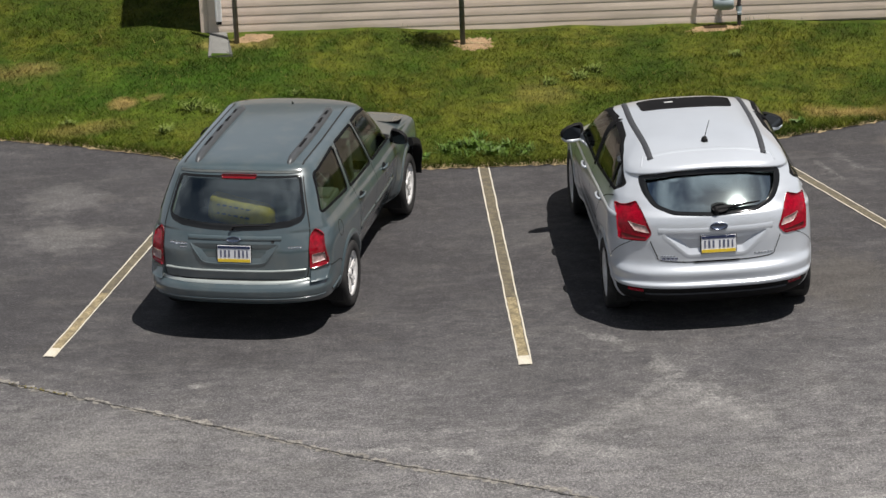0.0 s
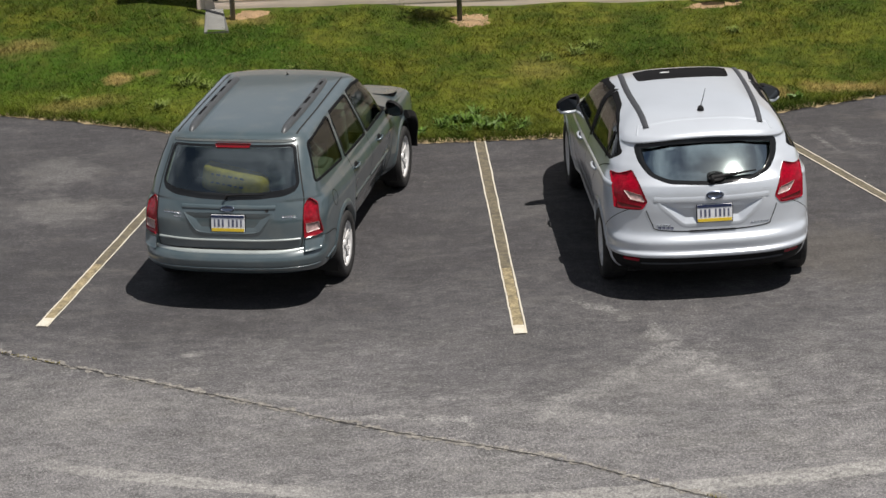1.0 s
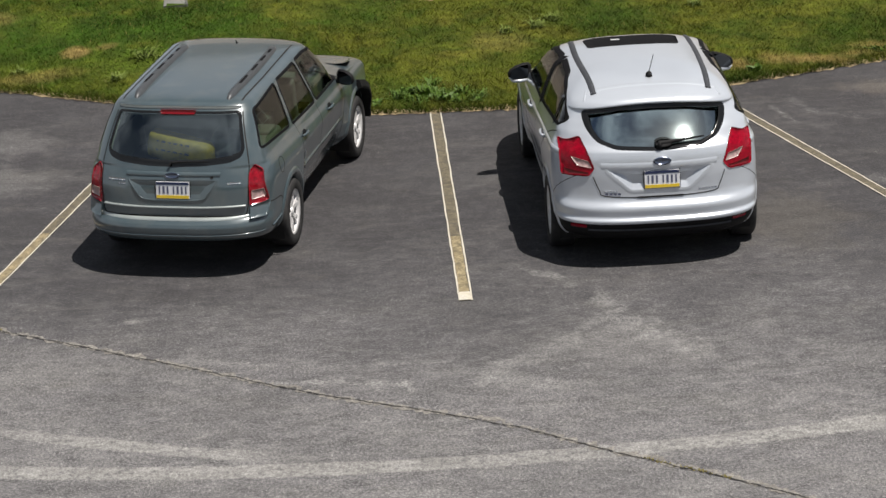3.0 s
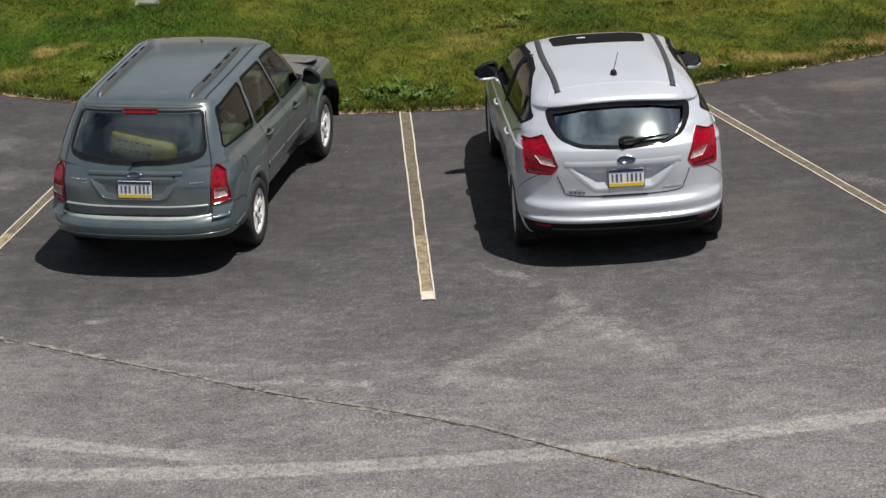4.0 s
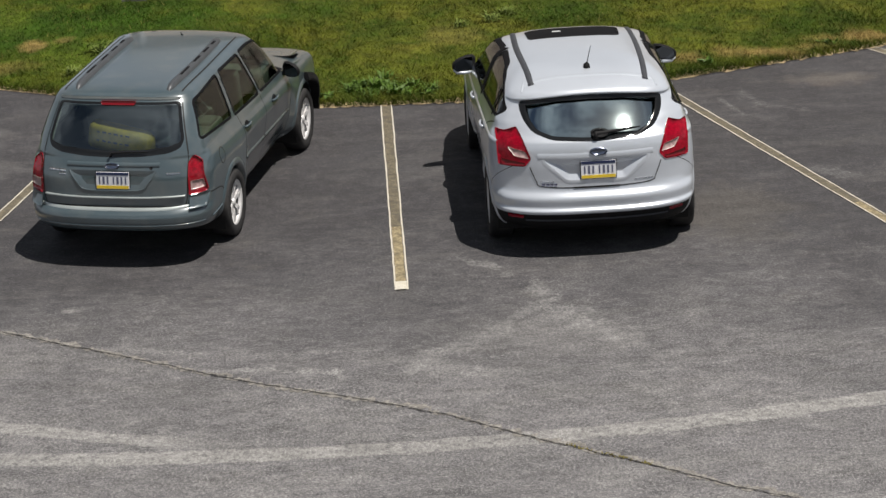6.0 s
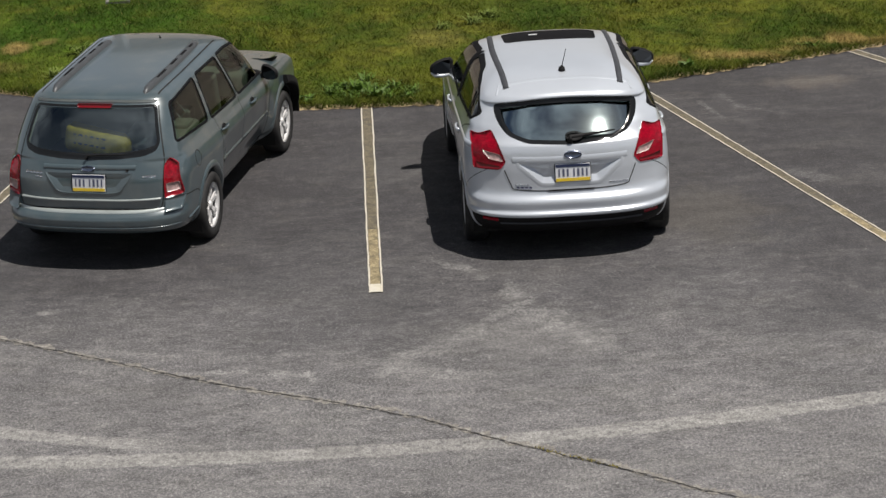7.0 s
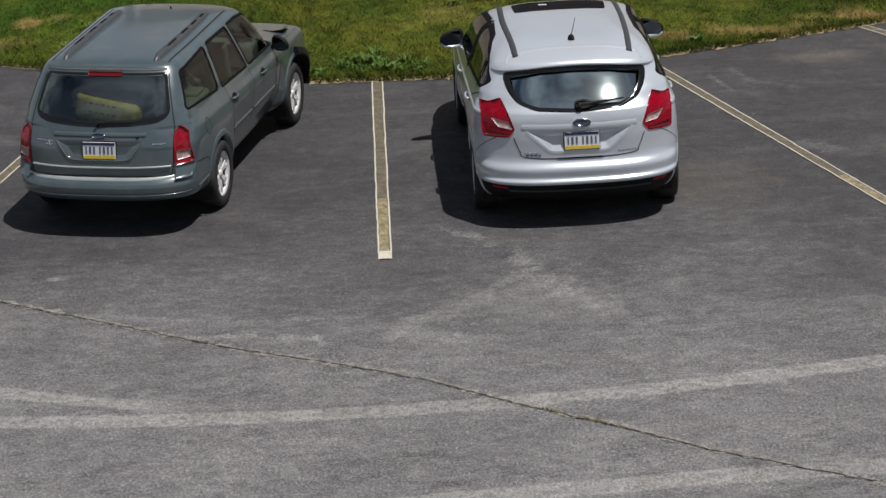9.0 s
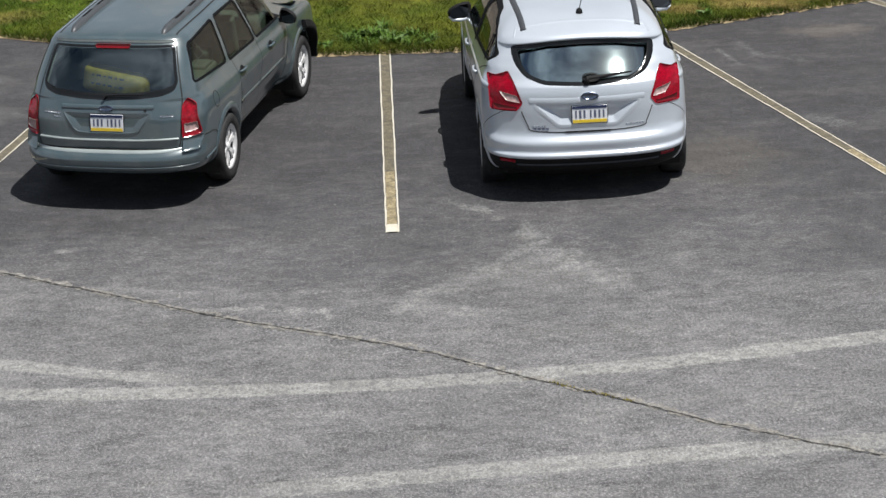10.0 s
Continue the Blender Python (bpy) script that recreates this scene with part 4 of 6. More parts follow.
def station_wagon(m):
    car = thing("station_wagon", m, "grey-green metallic station wagon with roof rails and a damaged front", "car", "parked cars")
    # height, rise to front, rear end, front end, half width, rear corner depth, power, front corner depth, power
    LV = [(0.25, 0, -0.56, 3.20, 0.72, 0.40, 2.6, 0.34, 3.4), (0.305, 0, -0.82, 3.38, 0.80, 0.42, 2.7, 0.34, 3.4), (0.345, 0, -0.965, 3.44, 0.835, 0.44, 2.8, 0.34, 3.4),
          (0.42, 0, -1.022, 3.46, 0.852, 0.45, 2.8, 0.34, 3.4), (0.478, 0, -1.024, 3.46, 0.862, 0.45, 2.8, 0.34, 3.4), (0.535, 0, -0.973, 3.455, 0.864, 0.44, 2.8, 0.34, 3.4),
          (0.552, 0, -0.950, 3.45, 0.865, 0.42, 2.8, 0.34, 3.4), (0.66, 0, -0.935, 3.44, 0.868, 0.42, 2.9, 0.34, 3.4), (0.80, -0.02, -0.922, 3.38, 0.868, 0.42, 2.9, 0.34, 3.4),
          (0.90, -0.05, -0.890, 3.28, 0.852, 0.42, 2.9, 0.34, 3.4), (0.960, -0.08, -0.862, 3.12, 0.832, 0.42, 2.9, 0.34, 3.4), (1.00, 0.0, -0.842, 2.24, 0.805, 0.38, 3.1, 0.40, 2.4),
          (1.10, 0, -0.782, 2.13, 0.772, 0.34, 3.2, 0.36, 2.4), (1.28, 0, -0.648, 1.94, 0.705, 0.31, 3.4, 0.34, 2.4), (1.395, 0, -0.548, 1.77, 0.660, 0.30, 3.4, 0.32, 2.4),
          (1.430, 0, -0.512, 1.70, 0.628, 0.28, 3.6, 0.30, 2.5), (1.452, 0, -0.465, 1.55, 0.575, 0.26, 3.6, 0.30, 2.5), (1.466, 0, -0.36, 1.36, 0.46, 0.26, 3.4, 0.30, 2.5),
          (1.475, 0, -0.05, 1.00, 0.25, 0.2, 3.0, 0.25, 2.5), (1.477, 0, 0.2, 0.75, 0.002, 0.1, 3.0, 0.1, 2.5)]
    SB = [3, 4, 4, 4, 2, 2, 5, 6, 5, 4, 16, 5, 8, 5, 3, 3, 4, 5, 6]
    LIFT = (1.0, 0.30, 0.028)
    verts, faces, _, _ = car_skin(lifted_levels(LV, *LIFT), SB, tuck=0.085)
    skin = Skin(verts, faces)
    rear_glass = rounded([(-0.553, 1.378), (-0.620, 1.110), (-0.595, 1.055), (-0.50, 1.022), (-0.25, 1.000), (0.0, 0.993), (0.25, 1.000), (0.50, 1.022), (0.595, 1.055), (0.620, 1.110), (0.553, 1.378)], 0.04)
    quarter = rounded([(0.30, 1.408), (-0.42, 1.378), (-0.61, 1.085), (0.27, 1.030)], 0.05)
    rear_door = rounded([(1.00, 1.404), (0.38, 1.410), (0.345, 1.022), (1.16, 0.998)], 0.04)
    front_door = rounded([(1.05, 1.408), (1.21, 0.998), (2.10, 0.985), (2.11, 1.05), (1.98, 1.19), (1.80, 1.305), (1.58, 1.385), (1.32, 1.410)], 0.04)
    screen = rounded([(-0.66, 1.06), (0.66, 1.06), (0.52, 1.365), (-0.52, 1.365)], 0.06)
    rear_glass, quarter, rear_door, front_door, screen = (lifted(q, *LIFT) for q in (rear_glass, quarter, rear_door, front_door, screen))
    pocket = rounded([(-0.405, 0.878), (-0.265, 0.712), (0.265, 0.712), (0.405, 0.878)], 0.035)
    sides = [(v, p) for v in ('right', 'left') for p in (quarter, rear_door, front_door)]
    cut = [('rear', rear_glass), ('front', screen)] + sides
    holes = [(v, offset_poly(densify(p, 0.03), 0.010)) for v, p in cut]
    holes.append(('rear', offset_poly(densify(pocket, 0.03), -0.010)))
    R_ARCH = 0.352
    for v in ('right', 'left'):
        for y in (0.0, 2.615):
            holes.append((v, circle2(y, 0.31, R_ARCH + 0.006)))

    def sort(c, nor):
        side = "right" if c.x > 0 else "left"
        if c.z < 0.338 and c.y < -0.30:
            return "lower_valance"
        if c.z < 0.545 and c.y < -0.30:
            return "rear_bumper"
        if c.z > 0.545 and nor.y < -0.25 and abs(c.x) < 0.66 - 0.12 * max(0, c.z - 1.0) and c.z < 1.44 and c.y < 0:
            return "tailgate"
        if c.z < 0.60 and c.y > 2.98:
            return "front_bumper"
        if c.y > 2.22 and nor.z > 0.45 and c.z > 0.8:
            return "hood"
        if c.z > 1.44 and nor.z > 0.5:
            return "roof"
        if 0.26 < c.z < 1.44 and abs(nor.x) > 0.3 and abs(c.x) > 0.5:
            lean = 0.44 - 0.10 * (c.z - 0.9)
            if lean < c.y < 1.17:
                return "rear_door." + side
            if 1.17 <= c.y < 2.14:
                return "front_door." + side
        return "body"

    made = car_panels(verts, faces, holes, sort, lambda n: BLACK_PLASTIC if n in ("front_bumper", "lower_valance") else GREEN_PAINT, car, {"front_bumper": "black inner panel where the bumper cover is missing"})
    gate, bumper, body = made["tailgate"], made["rear_bumper"], made["body"]
    lining_part(verts, faces, holes, 0.55, BEIGE, car)
    part("underbody", bm_box((1.30, 3.3, 0.10), (0, 1.30, 0.25), 0.03), UNDER, car)
    part("cabin_floor", bm_box((1.40, 2.9, 0.04), (0, 0.75, 0.42), 0.01), BEIGE, car)
    part("cargo_floor", bm_box((1.20, 1.15, 0.05), (0, -0.25, 0.60), 0.01), BEIGE, car)
    # panes
    def gate_frit(poly):
        return [p + Vector((d.x * 0.020, d.y * (0.014 if d.y < 0 else 0.048))) for p, d in ((p, (q - p).normalized()) for p, q in zip(poly, offset_poly(poly, 1.0)))]

    window_parts(skin, gate, "rear_window", rear_glass, 'rear', GLASS_REAR, 0.013, "", gate_frit)
    window_parts(skin, car, "windscreen", screen, 'front', GLASS, 0.03)
    for v in ('right', 'left'):
        window_parts(skin, body, "quarter_window", quarter, v, GLASS, 0.018)
        window_parts(skin, made["rear_door." + v], "rear_door_window", rear_door, v, GLASS, 0.018)
        window_parts(skin, made["front_door." + v], "front_door_window", front_door, v, GLASS, 0.018)
    # rear: pocket, plate, trim bar, badge, lamps
    recess_part(skin, "plate_pocket", pocket, 'rear', 0.045, 0.018, GREEN_PAINT, gate)
    plate_part(gate, (0.005, -0.918, 0.795), -7)
    part("trim_bar", skin.ribbon([(-0.42, 0.928), (0.43, 0.928)], 'rear', 0.040, 0.009), GREEN_PAINT, gate)
    part("pocket_lip", skin.ribbon(smooth_line([(-0.400, 0.872), (-0.330, 0.775), (-0.255, 0.712), (0.0, 0.706), (0.255, 0.712), (0.330, 0.775), (0.400, 0.872)]), 'rear', 0.016, 0.006), GREEN_PAINT, gate)
    part("lock", skin.patch(oval(0.355, 0.905, 0.014, 0.014), 'rear', 0.006, 0.02, 0.006), BLACK_PLASTIC, gate)
    part("badge_rim", skin.patch(oval(0.0, 0.916, 0.066, 0.025), 'rear', 0.013, 0.03, 0.012), CHROME, gate, "chrome oval badge rim")
    part("badge", skin.patch(oval(0.0, 0.916, 0.058, 0.019), 'rear', 0.016, 0.03, 0.004), BLUE_OVAL, gate, "dark blue oval badge")
    bars_part(skin, gate, 'rear', -0.60, -0.43, 0.872, 0.020, 5, CHROME)
    bars_part(skin, gate, 'rear', -0.50, -0.43, 0.842, 0.014, 3, CHROME)
    bars_part(skin, gate, 'rear', 0.49, 0.61, 0.852, 0.016, 5, CHROME)
    # the sky's gleam on the crease is put into its colour
    part("crease", skin.ribbon([(-0.640, 0.648), (-0.3, 0.642), (0.3, 0.642), (0.640, 0.648)], 'rear', 0.020, 0.018), EDGE_HIGHLIGHT, gate, "crease line with its bright highlight painted on")
    for s in (-1, 1):
        part("gap", skin.ribbon(smooth_line([(s * 0.57, 1.40), (s * 0.645, 1.10), (s * 0.668, 0.95), (s * 0.662, 0.66), (s * 0.640, 0.562)]), 'rear', 0.010), GAP, gate)
    part("gap", skin.ribbon([(-0.645, 0.560), (0.645, 0.560)], 'rear', 0.016, 0, 0.003), GAP, gate)
    part("brake_light", skin.patch(rounded([(-0.155, 1.387), (0.155, 1.387), (0.165, 1.416), (-0.165, 1.416)], 0.012), 'rear', 0.010, 0.04, 0.02), DARK_RED, gate, "dark red high brake light")
    part("rear_wiper", bm_tube([skin.at('rear', p, 0.022) for p in ((-0.03, 0.990), (-0.01, 1.018), (0.10, 1.026), (0.32, 1.030))], [0.013, 0.010, 0.006, 0.004], 8), BLACK_PLASTIC, gate)
    lamp = rounded([(0.700, 0.990), (0.770, 0.925), (0.812, 0.665), (0.672, 0.648), (0.668, 0.930)], 0.018)
    clear = rounded([(0.688, 0.778), (0.690, 0.698), (0.790, 0.708), (0.780, 0.780)], 0.01)
    for s in (1, -1):
        lp = lamp if s > 0 else mirror2(lamp)
        ob = part("tail_lamp", skin.patch(lp, 'rear', 0.010, 0.03, 0.03), WAGON_LENS, car, "deep red tail lamp with a pale lower lens")
        part("reverse_lens", skin.patch(clear if s > 0 else mirror2(clear), 'rear', 0.013, 0.03, 0.006), CLEAR_LENS, ob)
        # the bumper top slopes up to the lamp at each corner
        corner = rounded([(s * 0.668, 0.535), (s * 0.800, 0.540), (s * 0.826, 0.652), (s * 0.676, 0.640)], 0.012)
        cb = skin.patch(corner, 'rear', 0.004, 0.025, 0.02)
        for v in cb.verts:
            k = min(max((0.655 - v.co.z) / 0.11, 0.0), 1.0)
            v.co += Vector((s * 0.012, -0.034, 0.0)) * k
        part("bumper_corner", cb, GREEN_PAINT, bumper)
    part("bumper_line", skin.ribbon([(x / 20 * 0.79, 0.405) for x in range(-20, 21)], 'rear', 0.009, 0.006), GREEN_PAINT, bumper)
    # bumper top drawn pale to paint in its highlight
    part("bumper_top_edge", skin.ribbon([(x / 20 * 0.70, 0.543 + 0.012 * abs(x / 20) ** 4) for x in range(-20, 21)], 'rear', 0.026, 0.006), EDGE_HIGHLIGHT, bumper)
    for v in ('right', 'left'):
        part("bumper_line", skin.ribbon(smooth_line([(-0.66, 0.405), (-0.50, 0.41), (-0.36, 0.42)]), v, 0.020, 0.010), GREEN_PAINT, bumper)
        part("gap", skin.ribbon(smooth_line([(-0.80, 0.640), (-0.62, 0.628), (-0.42, 0.600), (-0.33, 0.545)]), v, 0.010), GAP, body)
        rd, fd = made["rear_door." + v], made["front_door." + v]
        part("gap", skin.ribbon(smooth_line([(0.35, 1.38), (0.40, 1.02), (0.44, 0.80), (0.44, 0.62)]), v, 0.009), GAP, rd)
        part("gap", skin.ribbon([(1.17, 1.38), (1.17, 0.28)], v, 0.009), GAP, fd)
        part("gap", skin.ribbon(smooth_line([(2.07, 1.00), (2.13, 0.80), (2.12, 0.50), (2.06, 0.28)]), v, 0.009), GAP, fd)
        part("rub_strip", skin.ribbon([(0.47, 0.585), (1.15, 0.575)], v, 0.034, 0.010), GREEN_PAINT, rd)
        part("rub_strip", skin.ribbon([(1.19, 0.575), (2.08, 0.56)], v, 0.034, 0.010), GREEN_PAINT, fd)
        part("sill_strip", skin.ribbon([(0.40, 0.285), (2.22, 0.285)], v, 0.045, 0.012), GREEN_PAINT, body)
        for y, z, d in ((0.545, 0.885, rd), (1.50, 0.855, fd)):
            part("handle_pocket", skin.patch(oval(y, z, 0.060, 0.034), v, 0.002, 0.03), BLACK_PLASTIC, d)
            part("door_handle", bm_tube([skin.at(v, (y + k * 0.03, z - 0.004), h) for k, h in ((-3, 0.004), (-2, 0.026), (0, 0.032), (2, 0.026), (3, 0.004))], 0.012, 8), GREEN_PAINT, d, smooth=True)
        for y in (0.0, 2.615):
            wheel_arch(skin, body, v, y, 0.31, R_ARCH, 0.060, GREEN_PAINT, 0.014, 84 if y > 1 else -12)
        mirror_part(car, 1 if v == 'right' else -1, 0.825 if v == 'right' else 0.905, 2.02, 1.005, 0.175, BLACK_PLASTIC, "black door mirror")
    part("fuel_flap", skin.band(oval(-0.30, 0.855, 0.075, 0.075), oval(-0.30, 0.855, 0.066, 0.066), 'right', 0.002), GAP, body)
    # roof rails
    for s in (-1, 1):
        line = [(s * (0.424 + 0.015 * math.sin(math.pi * k / 16)), -0.42 + 1.66 * k / 16) for k in range(17)]
        rail = part("roof_rail", skin.ribbon(line, 'top', 0.070, 0.040, 0.0, taper=0.13), RAIL, car, "dark grey raised roof rail")
        # black strips on the solid rail paint the shade in its openings
        for y, ln in ((-0.08, 0.26), (0.34, 0.20), (0.66, 0.17), (0.93, 0.12)):
            part("rail_slot", skin.ribbon([(s * 0.440, y), (s * 0.440, y + ln)], 'top', 0.026, 0.002, 0.041), SEAL, rail, "black strip standing for the shaded slot under the rail")
        part("roof_groove", skin.ribbon([(s * 0.545, -0.40), (s * 0.555, 0.3), (s * 0.550, 1.40)], 'top', 0.016), GAP, car)
    # highlight on the roof's rear lip, painted as a pale strip
    part("roof_rear_edge", skin.ribbon([(x / 10 * 0.55, 1.440 - 0.006 * (x / 10) ** 2) for x in range(-10, 11)], 'rear', 0.020, 0.012), EDGE_HIGHLIGHT, made["roof"])
    base = skin.at('top', (0.02, 1.40), 0.0)
    part("antenna", bm_tube([base, base + Vector((0, -0.01, 0.015)), base + Vector((0.0, -0.04, 0.035))], [0.012, 0.005, 0.003], 6), BLACK_PLASTIC, car)
    # bent hood corner over a dark sheet that paints the shaded engine bay
    poly = rounded([(0.52, 2.70), (0.79, 2.58), (0.76, 2.90), (0.56, 2.98)], 0.05)
    bm = skin.patch(poly, 'top', 0.006, 0.05, 0.0)
    for vtx in bm.verts:
        t = max(0.0, min(1.0, (vtx.co.x - 0.52) / 0.27))
        vtx.co.z += 0.050 * t ** 3
    part("bent_hood_corner", bm, GREEN_PAINT, made["hood"], "buckled, lifted hood corner", smooth=True)
    part("engine_bay_gap", skin.patch(offset_poly(densify(poly, 0.05), 0.012), 'top', 0.003, 0.05), GAP, made["hood"])
    # torn black wheel liner standing out before the front wheel
    lb = bmesh.new()
    lrows = []
    for k in range(13):
        a = radians(82 - 7.0 * k)
        bulge = 0.035 * math.sin(math.pi * min(k / 10, 1))
        lrows.append([lb.verts.new((x + (bulge if i else 0), 2.615 + (rr + bulge * 0.4) * math.cos(a), 0.31 + rr * math.sin(a)))
                      for i, (x, rr) in enumerate(((0.62, 0.385), (0.90, 0.385), (0.905, 0.402), (0.885, 0.465), (0.62, 0.465)))])
    for p, q in zip(lrows, lrows[1:]):
        for i in range(5):
            j = (i + 1) % 5
            lb.faces.new((p[i], p[j], q[j], q[i]))
    lb.faces.new(lrows[0]); lb.faces.new(lrows[-1][::-1])
    bmesh.ops.recalc_face_normals(lb, faces=lb.faces[:])
    part("torn_wheel_liner", lb, BLACK_PLASTIC, car, "black wheel liner hanging out of the damaged wing")
    # wheels, seats
    for s in (-1, 1):
        for y in (0.0, 2.615):
            wheel_parts(car, s * 0.768, y, 0.308, 0.195, 0.205, 6, True, s)
    seat_part(car, "front_seat", -0.36, 1.25, 0.62, 0.50, BEIGE)
    seat_part(car, "front_seat", 0.36, 1.25, 0.62, 0.50, BEIGE)
    seat_part(car, "rear_seat", 0, 0.42, 0.64, 1.24, BEIGE, 2, 0.50)
    part("dashboard", bm_box((1.30, 0.40, 0.22), (0, 2.0, 0.90), 0.06, 3), BEIGE, car, smooth=True)
    return car, skin


def hatchback(m):
    car = thing("hatchback_car", m, "silver five-door hatchback with dark roof strips and a sunroof", "car", "parked cars")
    LV = [(0.18, 0, -0.55, 3.25, 0.72, 0.40, 2.6, 0.6, 2.4), (0.25, 0, -0.70, 3.40, 0.83, 0.42, 2.7, 0.6, 2.4), (0.33, 0, -0.765, 3.48, 0.875, 0.46, 2.7, 0.6, 2.4),
          (0.394, 0, -0.792, 3.50, 0.888, 0.48, 2.8, 0.6, 2.4), (0.404, 0, -0.838, 3.50, 0.898, 0.50, 2.8, 0.6, 2.4), (0.430, 0, -0.842, 3.51, 0.903, 0.50, 2.8, 0.6, 2.4), (0.456, 0, -0.812, 3.51, 0.903, 0.50, 2.8, 0.6, 2.4),
          (0.525, 0, -0.820, 3.50, 0.912, 0.50, 2.7, 0.6, 2.4), (0.592, 0, -0.764, 3.49, 0.912, 0.48, 2.7, 0.6, 2.4), (0.64, 0, -0.757, 3.47, 0.920, 0.48, 2.6, 0.6, 2.4),
          (0.76, -0.04, -0.760, 3.40, 0.923, 0.50, 2.5, 0.8, 2.1), (0.88, -0.11, -0.748, 3.24, 0.915, 0.50, 2.5, 0.9, 2.0), (0.965, -0.13, -0.722, 2.98, 0.900, 0.50, 2.5, 0.9, 2.0),
          (1.02, -0.02, -0.660, 2.20, 0.870, 0.48, 2.5, 0.42, 2.4), (1.12, 0, -0.558, 2.02, 0.830, 0.38, 2.6, 0.40, 2.4), (1.24, 0, -0.451, 1.83, 0.776, 0.34, 3.1, 0.36, 2.4),
          (1.300, 0, -0.402, 1.73, 0.745, 0.32, 3.1, 0.36, 2.4), (1.314, 0, -0.432, 1.71, 0.735, 0.34, 3.1, 0.36, 2.4), (1.340, 0, -0.412, 1.65, 0.715, 0.34, 3.1, 0.34, 2.4),
          (1.385, 0, -0.300, 1.54, 0.650, 0.36, 3.0, 0.32, 2.4), (1.425, 0, -0.14, 1.43, 0.545, 0.38, 2.8, 0.32, 2.4), (1.450, 0, 0.08, 1.28, 0.42, 0.34, 2.8, 0.3, 2.4),
          (1.463, 0, 0.35, 1.08, 0.22, 0.2, 2.8, 0.2, 2.4), (1.466, 0, 0.55, 0.9, 0.002, 0.1, 2.8, 0.1, 2.4)]
    SB = [3, 4, 3, 1, 3, 3, 4, 5, 3, 5, 5, 4, 16, 5, 6, 3, 2, 2, 4, 4, 5, 5, 5]
    LIFT = (0.80, 0.13, 0.030)
    verts, faces, _, _ = car_skin(lifted_levels(LV, *LIFT), SB, droop=0.075, tuck=0.035)
    skin = Skin(verts, faces)
    rear_glass = rounded([(-0.625, 1.255), (-0.605, 1.145), (-0.525, 1.045), (-0.37, 0.995), (0.0, 0.978), (0.37, 0.995), (0.525, 1.045), (0.605, 1.145), (0.625, 1.255), (0.30, 1.290), (0.0, 1.297), (-0.30, 1.290)], 0.05)
    rear_side = rounded([(0.865, 1.398), (0.42, 1.390), (0.10, 1.343), (-0.12, 1.278), (-0.325, 1.172), (-0.225, 1.107), (0.78, 1.040)], 0.04)
    front_side = rounded([(0.950, 1.398), (0.875, 1.035), (2.08, 1.012), (1.90, 1.155), (1.64, 1.290), (1.36, 1.380)], 0.04)
    screen = rounded([(-0.70, 1.07), (0.70, 1.07), (0.56, 1.35), (-0.56, 1.35)], 0.06)
    rear_glass, rear_side, front_side, screen = (lifted(q, *LIFT) for q in (rear_glass, rear_side, front_side, screen))
    pocket = rounded([(-0.455, 0.862), (-0.250, 0.682), (0.250, 0.682), (0.455, 0.862)], 0.03)
    cut = [('rear', rear_glass), ('front', screen)] + [(v, p) for v in ('right', 'left') for p in (rear_side, front_side)]
    holes = [(v, offset_poly(densify(p, 0.03), 0.010)) for v, p in cut]
    holes.append(('rear', offset_poly(densify(pocket, 0.03), -0.010)))
    R_ARCH = 0.362
    for v in ('right', 'left'):
        for y in (-0.04, 2.648):
            holes.append((v, circle2(y, 0.325, R_ARCH + 0.006)))

    def sort(c, nor):
        side = "right" if c.x > 0 else "left"
        if c.z < 0.400 and c.y < -0.34:
            return "rear_valance"
        if c.z < 0.592 and c.y < -0.30:
            return "rear_bumper"
        if c.z < 0.80 and c.y < -0.30 and abs(c.x) > 0.50 + 0.2 * (c.z - 0.585):
            return "rear_bumper"
        if nor.y < -0.2 and abs(c.x) < 0.64 and c.z < 1.34 and c.y < 0:
            return "tailgate"
        if c.z > 1.33 and c.y < -0.17 and abs(c.x) < 0.64:
            return "roof_spoiler"
        if c.z < 0.65 and c.y > 3.0:
            return "front_bumper"
        if c.y > 2.20 and nor.z > 0.45 and c.z > 0.8:
            return "hood"
        if c.z > 1.40 and nor.z > 0.5:
            return "roof"
        if 0.26 < c.z < 1.43 and abs(nor.x) > 0.3 and abs(c.x) > 0.5:
            if 0.36 - 0.5 * max(0, c.z - 0.75) < c.y < 0.90:
                return "rear_door." + side
            if 0.90 <= c.y < 2.0:
                return "front_door." + side
        return "body"

    made = car_panels(verts, faces, holes, sort, lambda n: BLACK_PLASTIC if n == "rear_valance" else SILVER_PAINT, car, {"rear_valance": "black plastic lower valance"})
    gate, bumper, body, valance = made["tailgate"], made["rear_bumper"], made["body"], made["rear_valance"]
    lining_part(verts, faces, holes, 0.55, WHITE_TRIM, car)
    part("underbody", bm_box((1.42, 3.6, 0.10), (0, 1.30, 0.24), 0.03), UNDER, car)
    part("cabin_floor", bm_box((1.50, 2.6, 0.04), (0, 0.85, 0.42), 0.01), DARK_CLOTH, car)
    part("parcel_shelf", bm_box((1.14, 0.62, 0.03), (0, -0.20, 0.93), 0.01), DARK_CLOTH, car)

    def frit(poly):
        out = []
        for p, q in zip(poly, offset_poly(poly, 1.0)):
            d = (q - p).normalized()
            out.append(p + Vector((d.x * 0.052, d.y * (0.022 if d.y > 0 else 0.030))))
        return out

    window_parts(skin, gate, "rear_window", rear_glass, 'rear', GLASS_HATCH, 0.04, "", frit, 0.10, 0.09)
    window_parts(skin, car, "windscreen", screen, 'front', GLASS, 0.03)
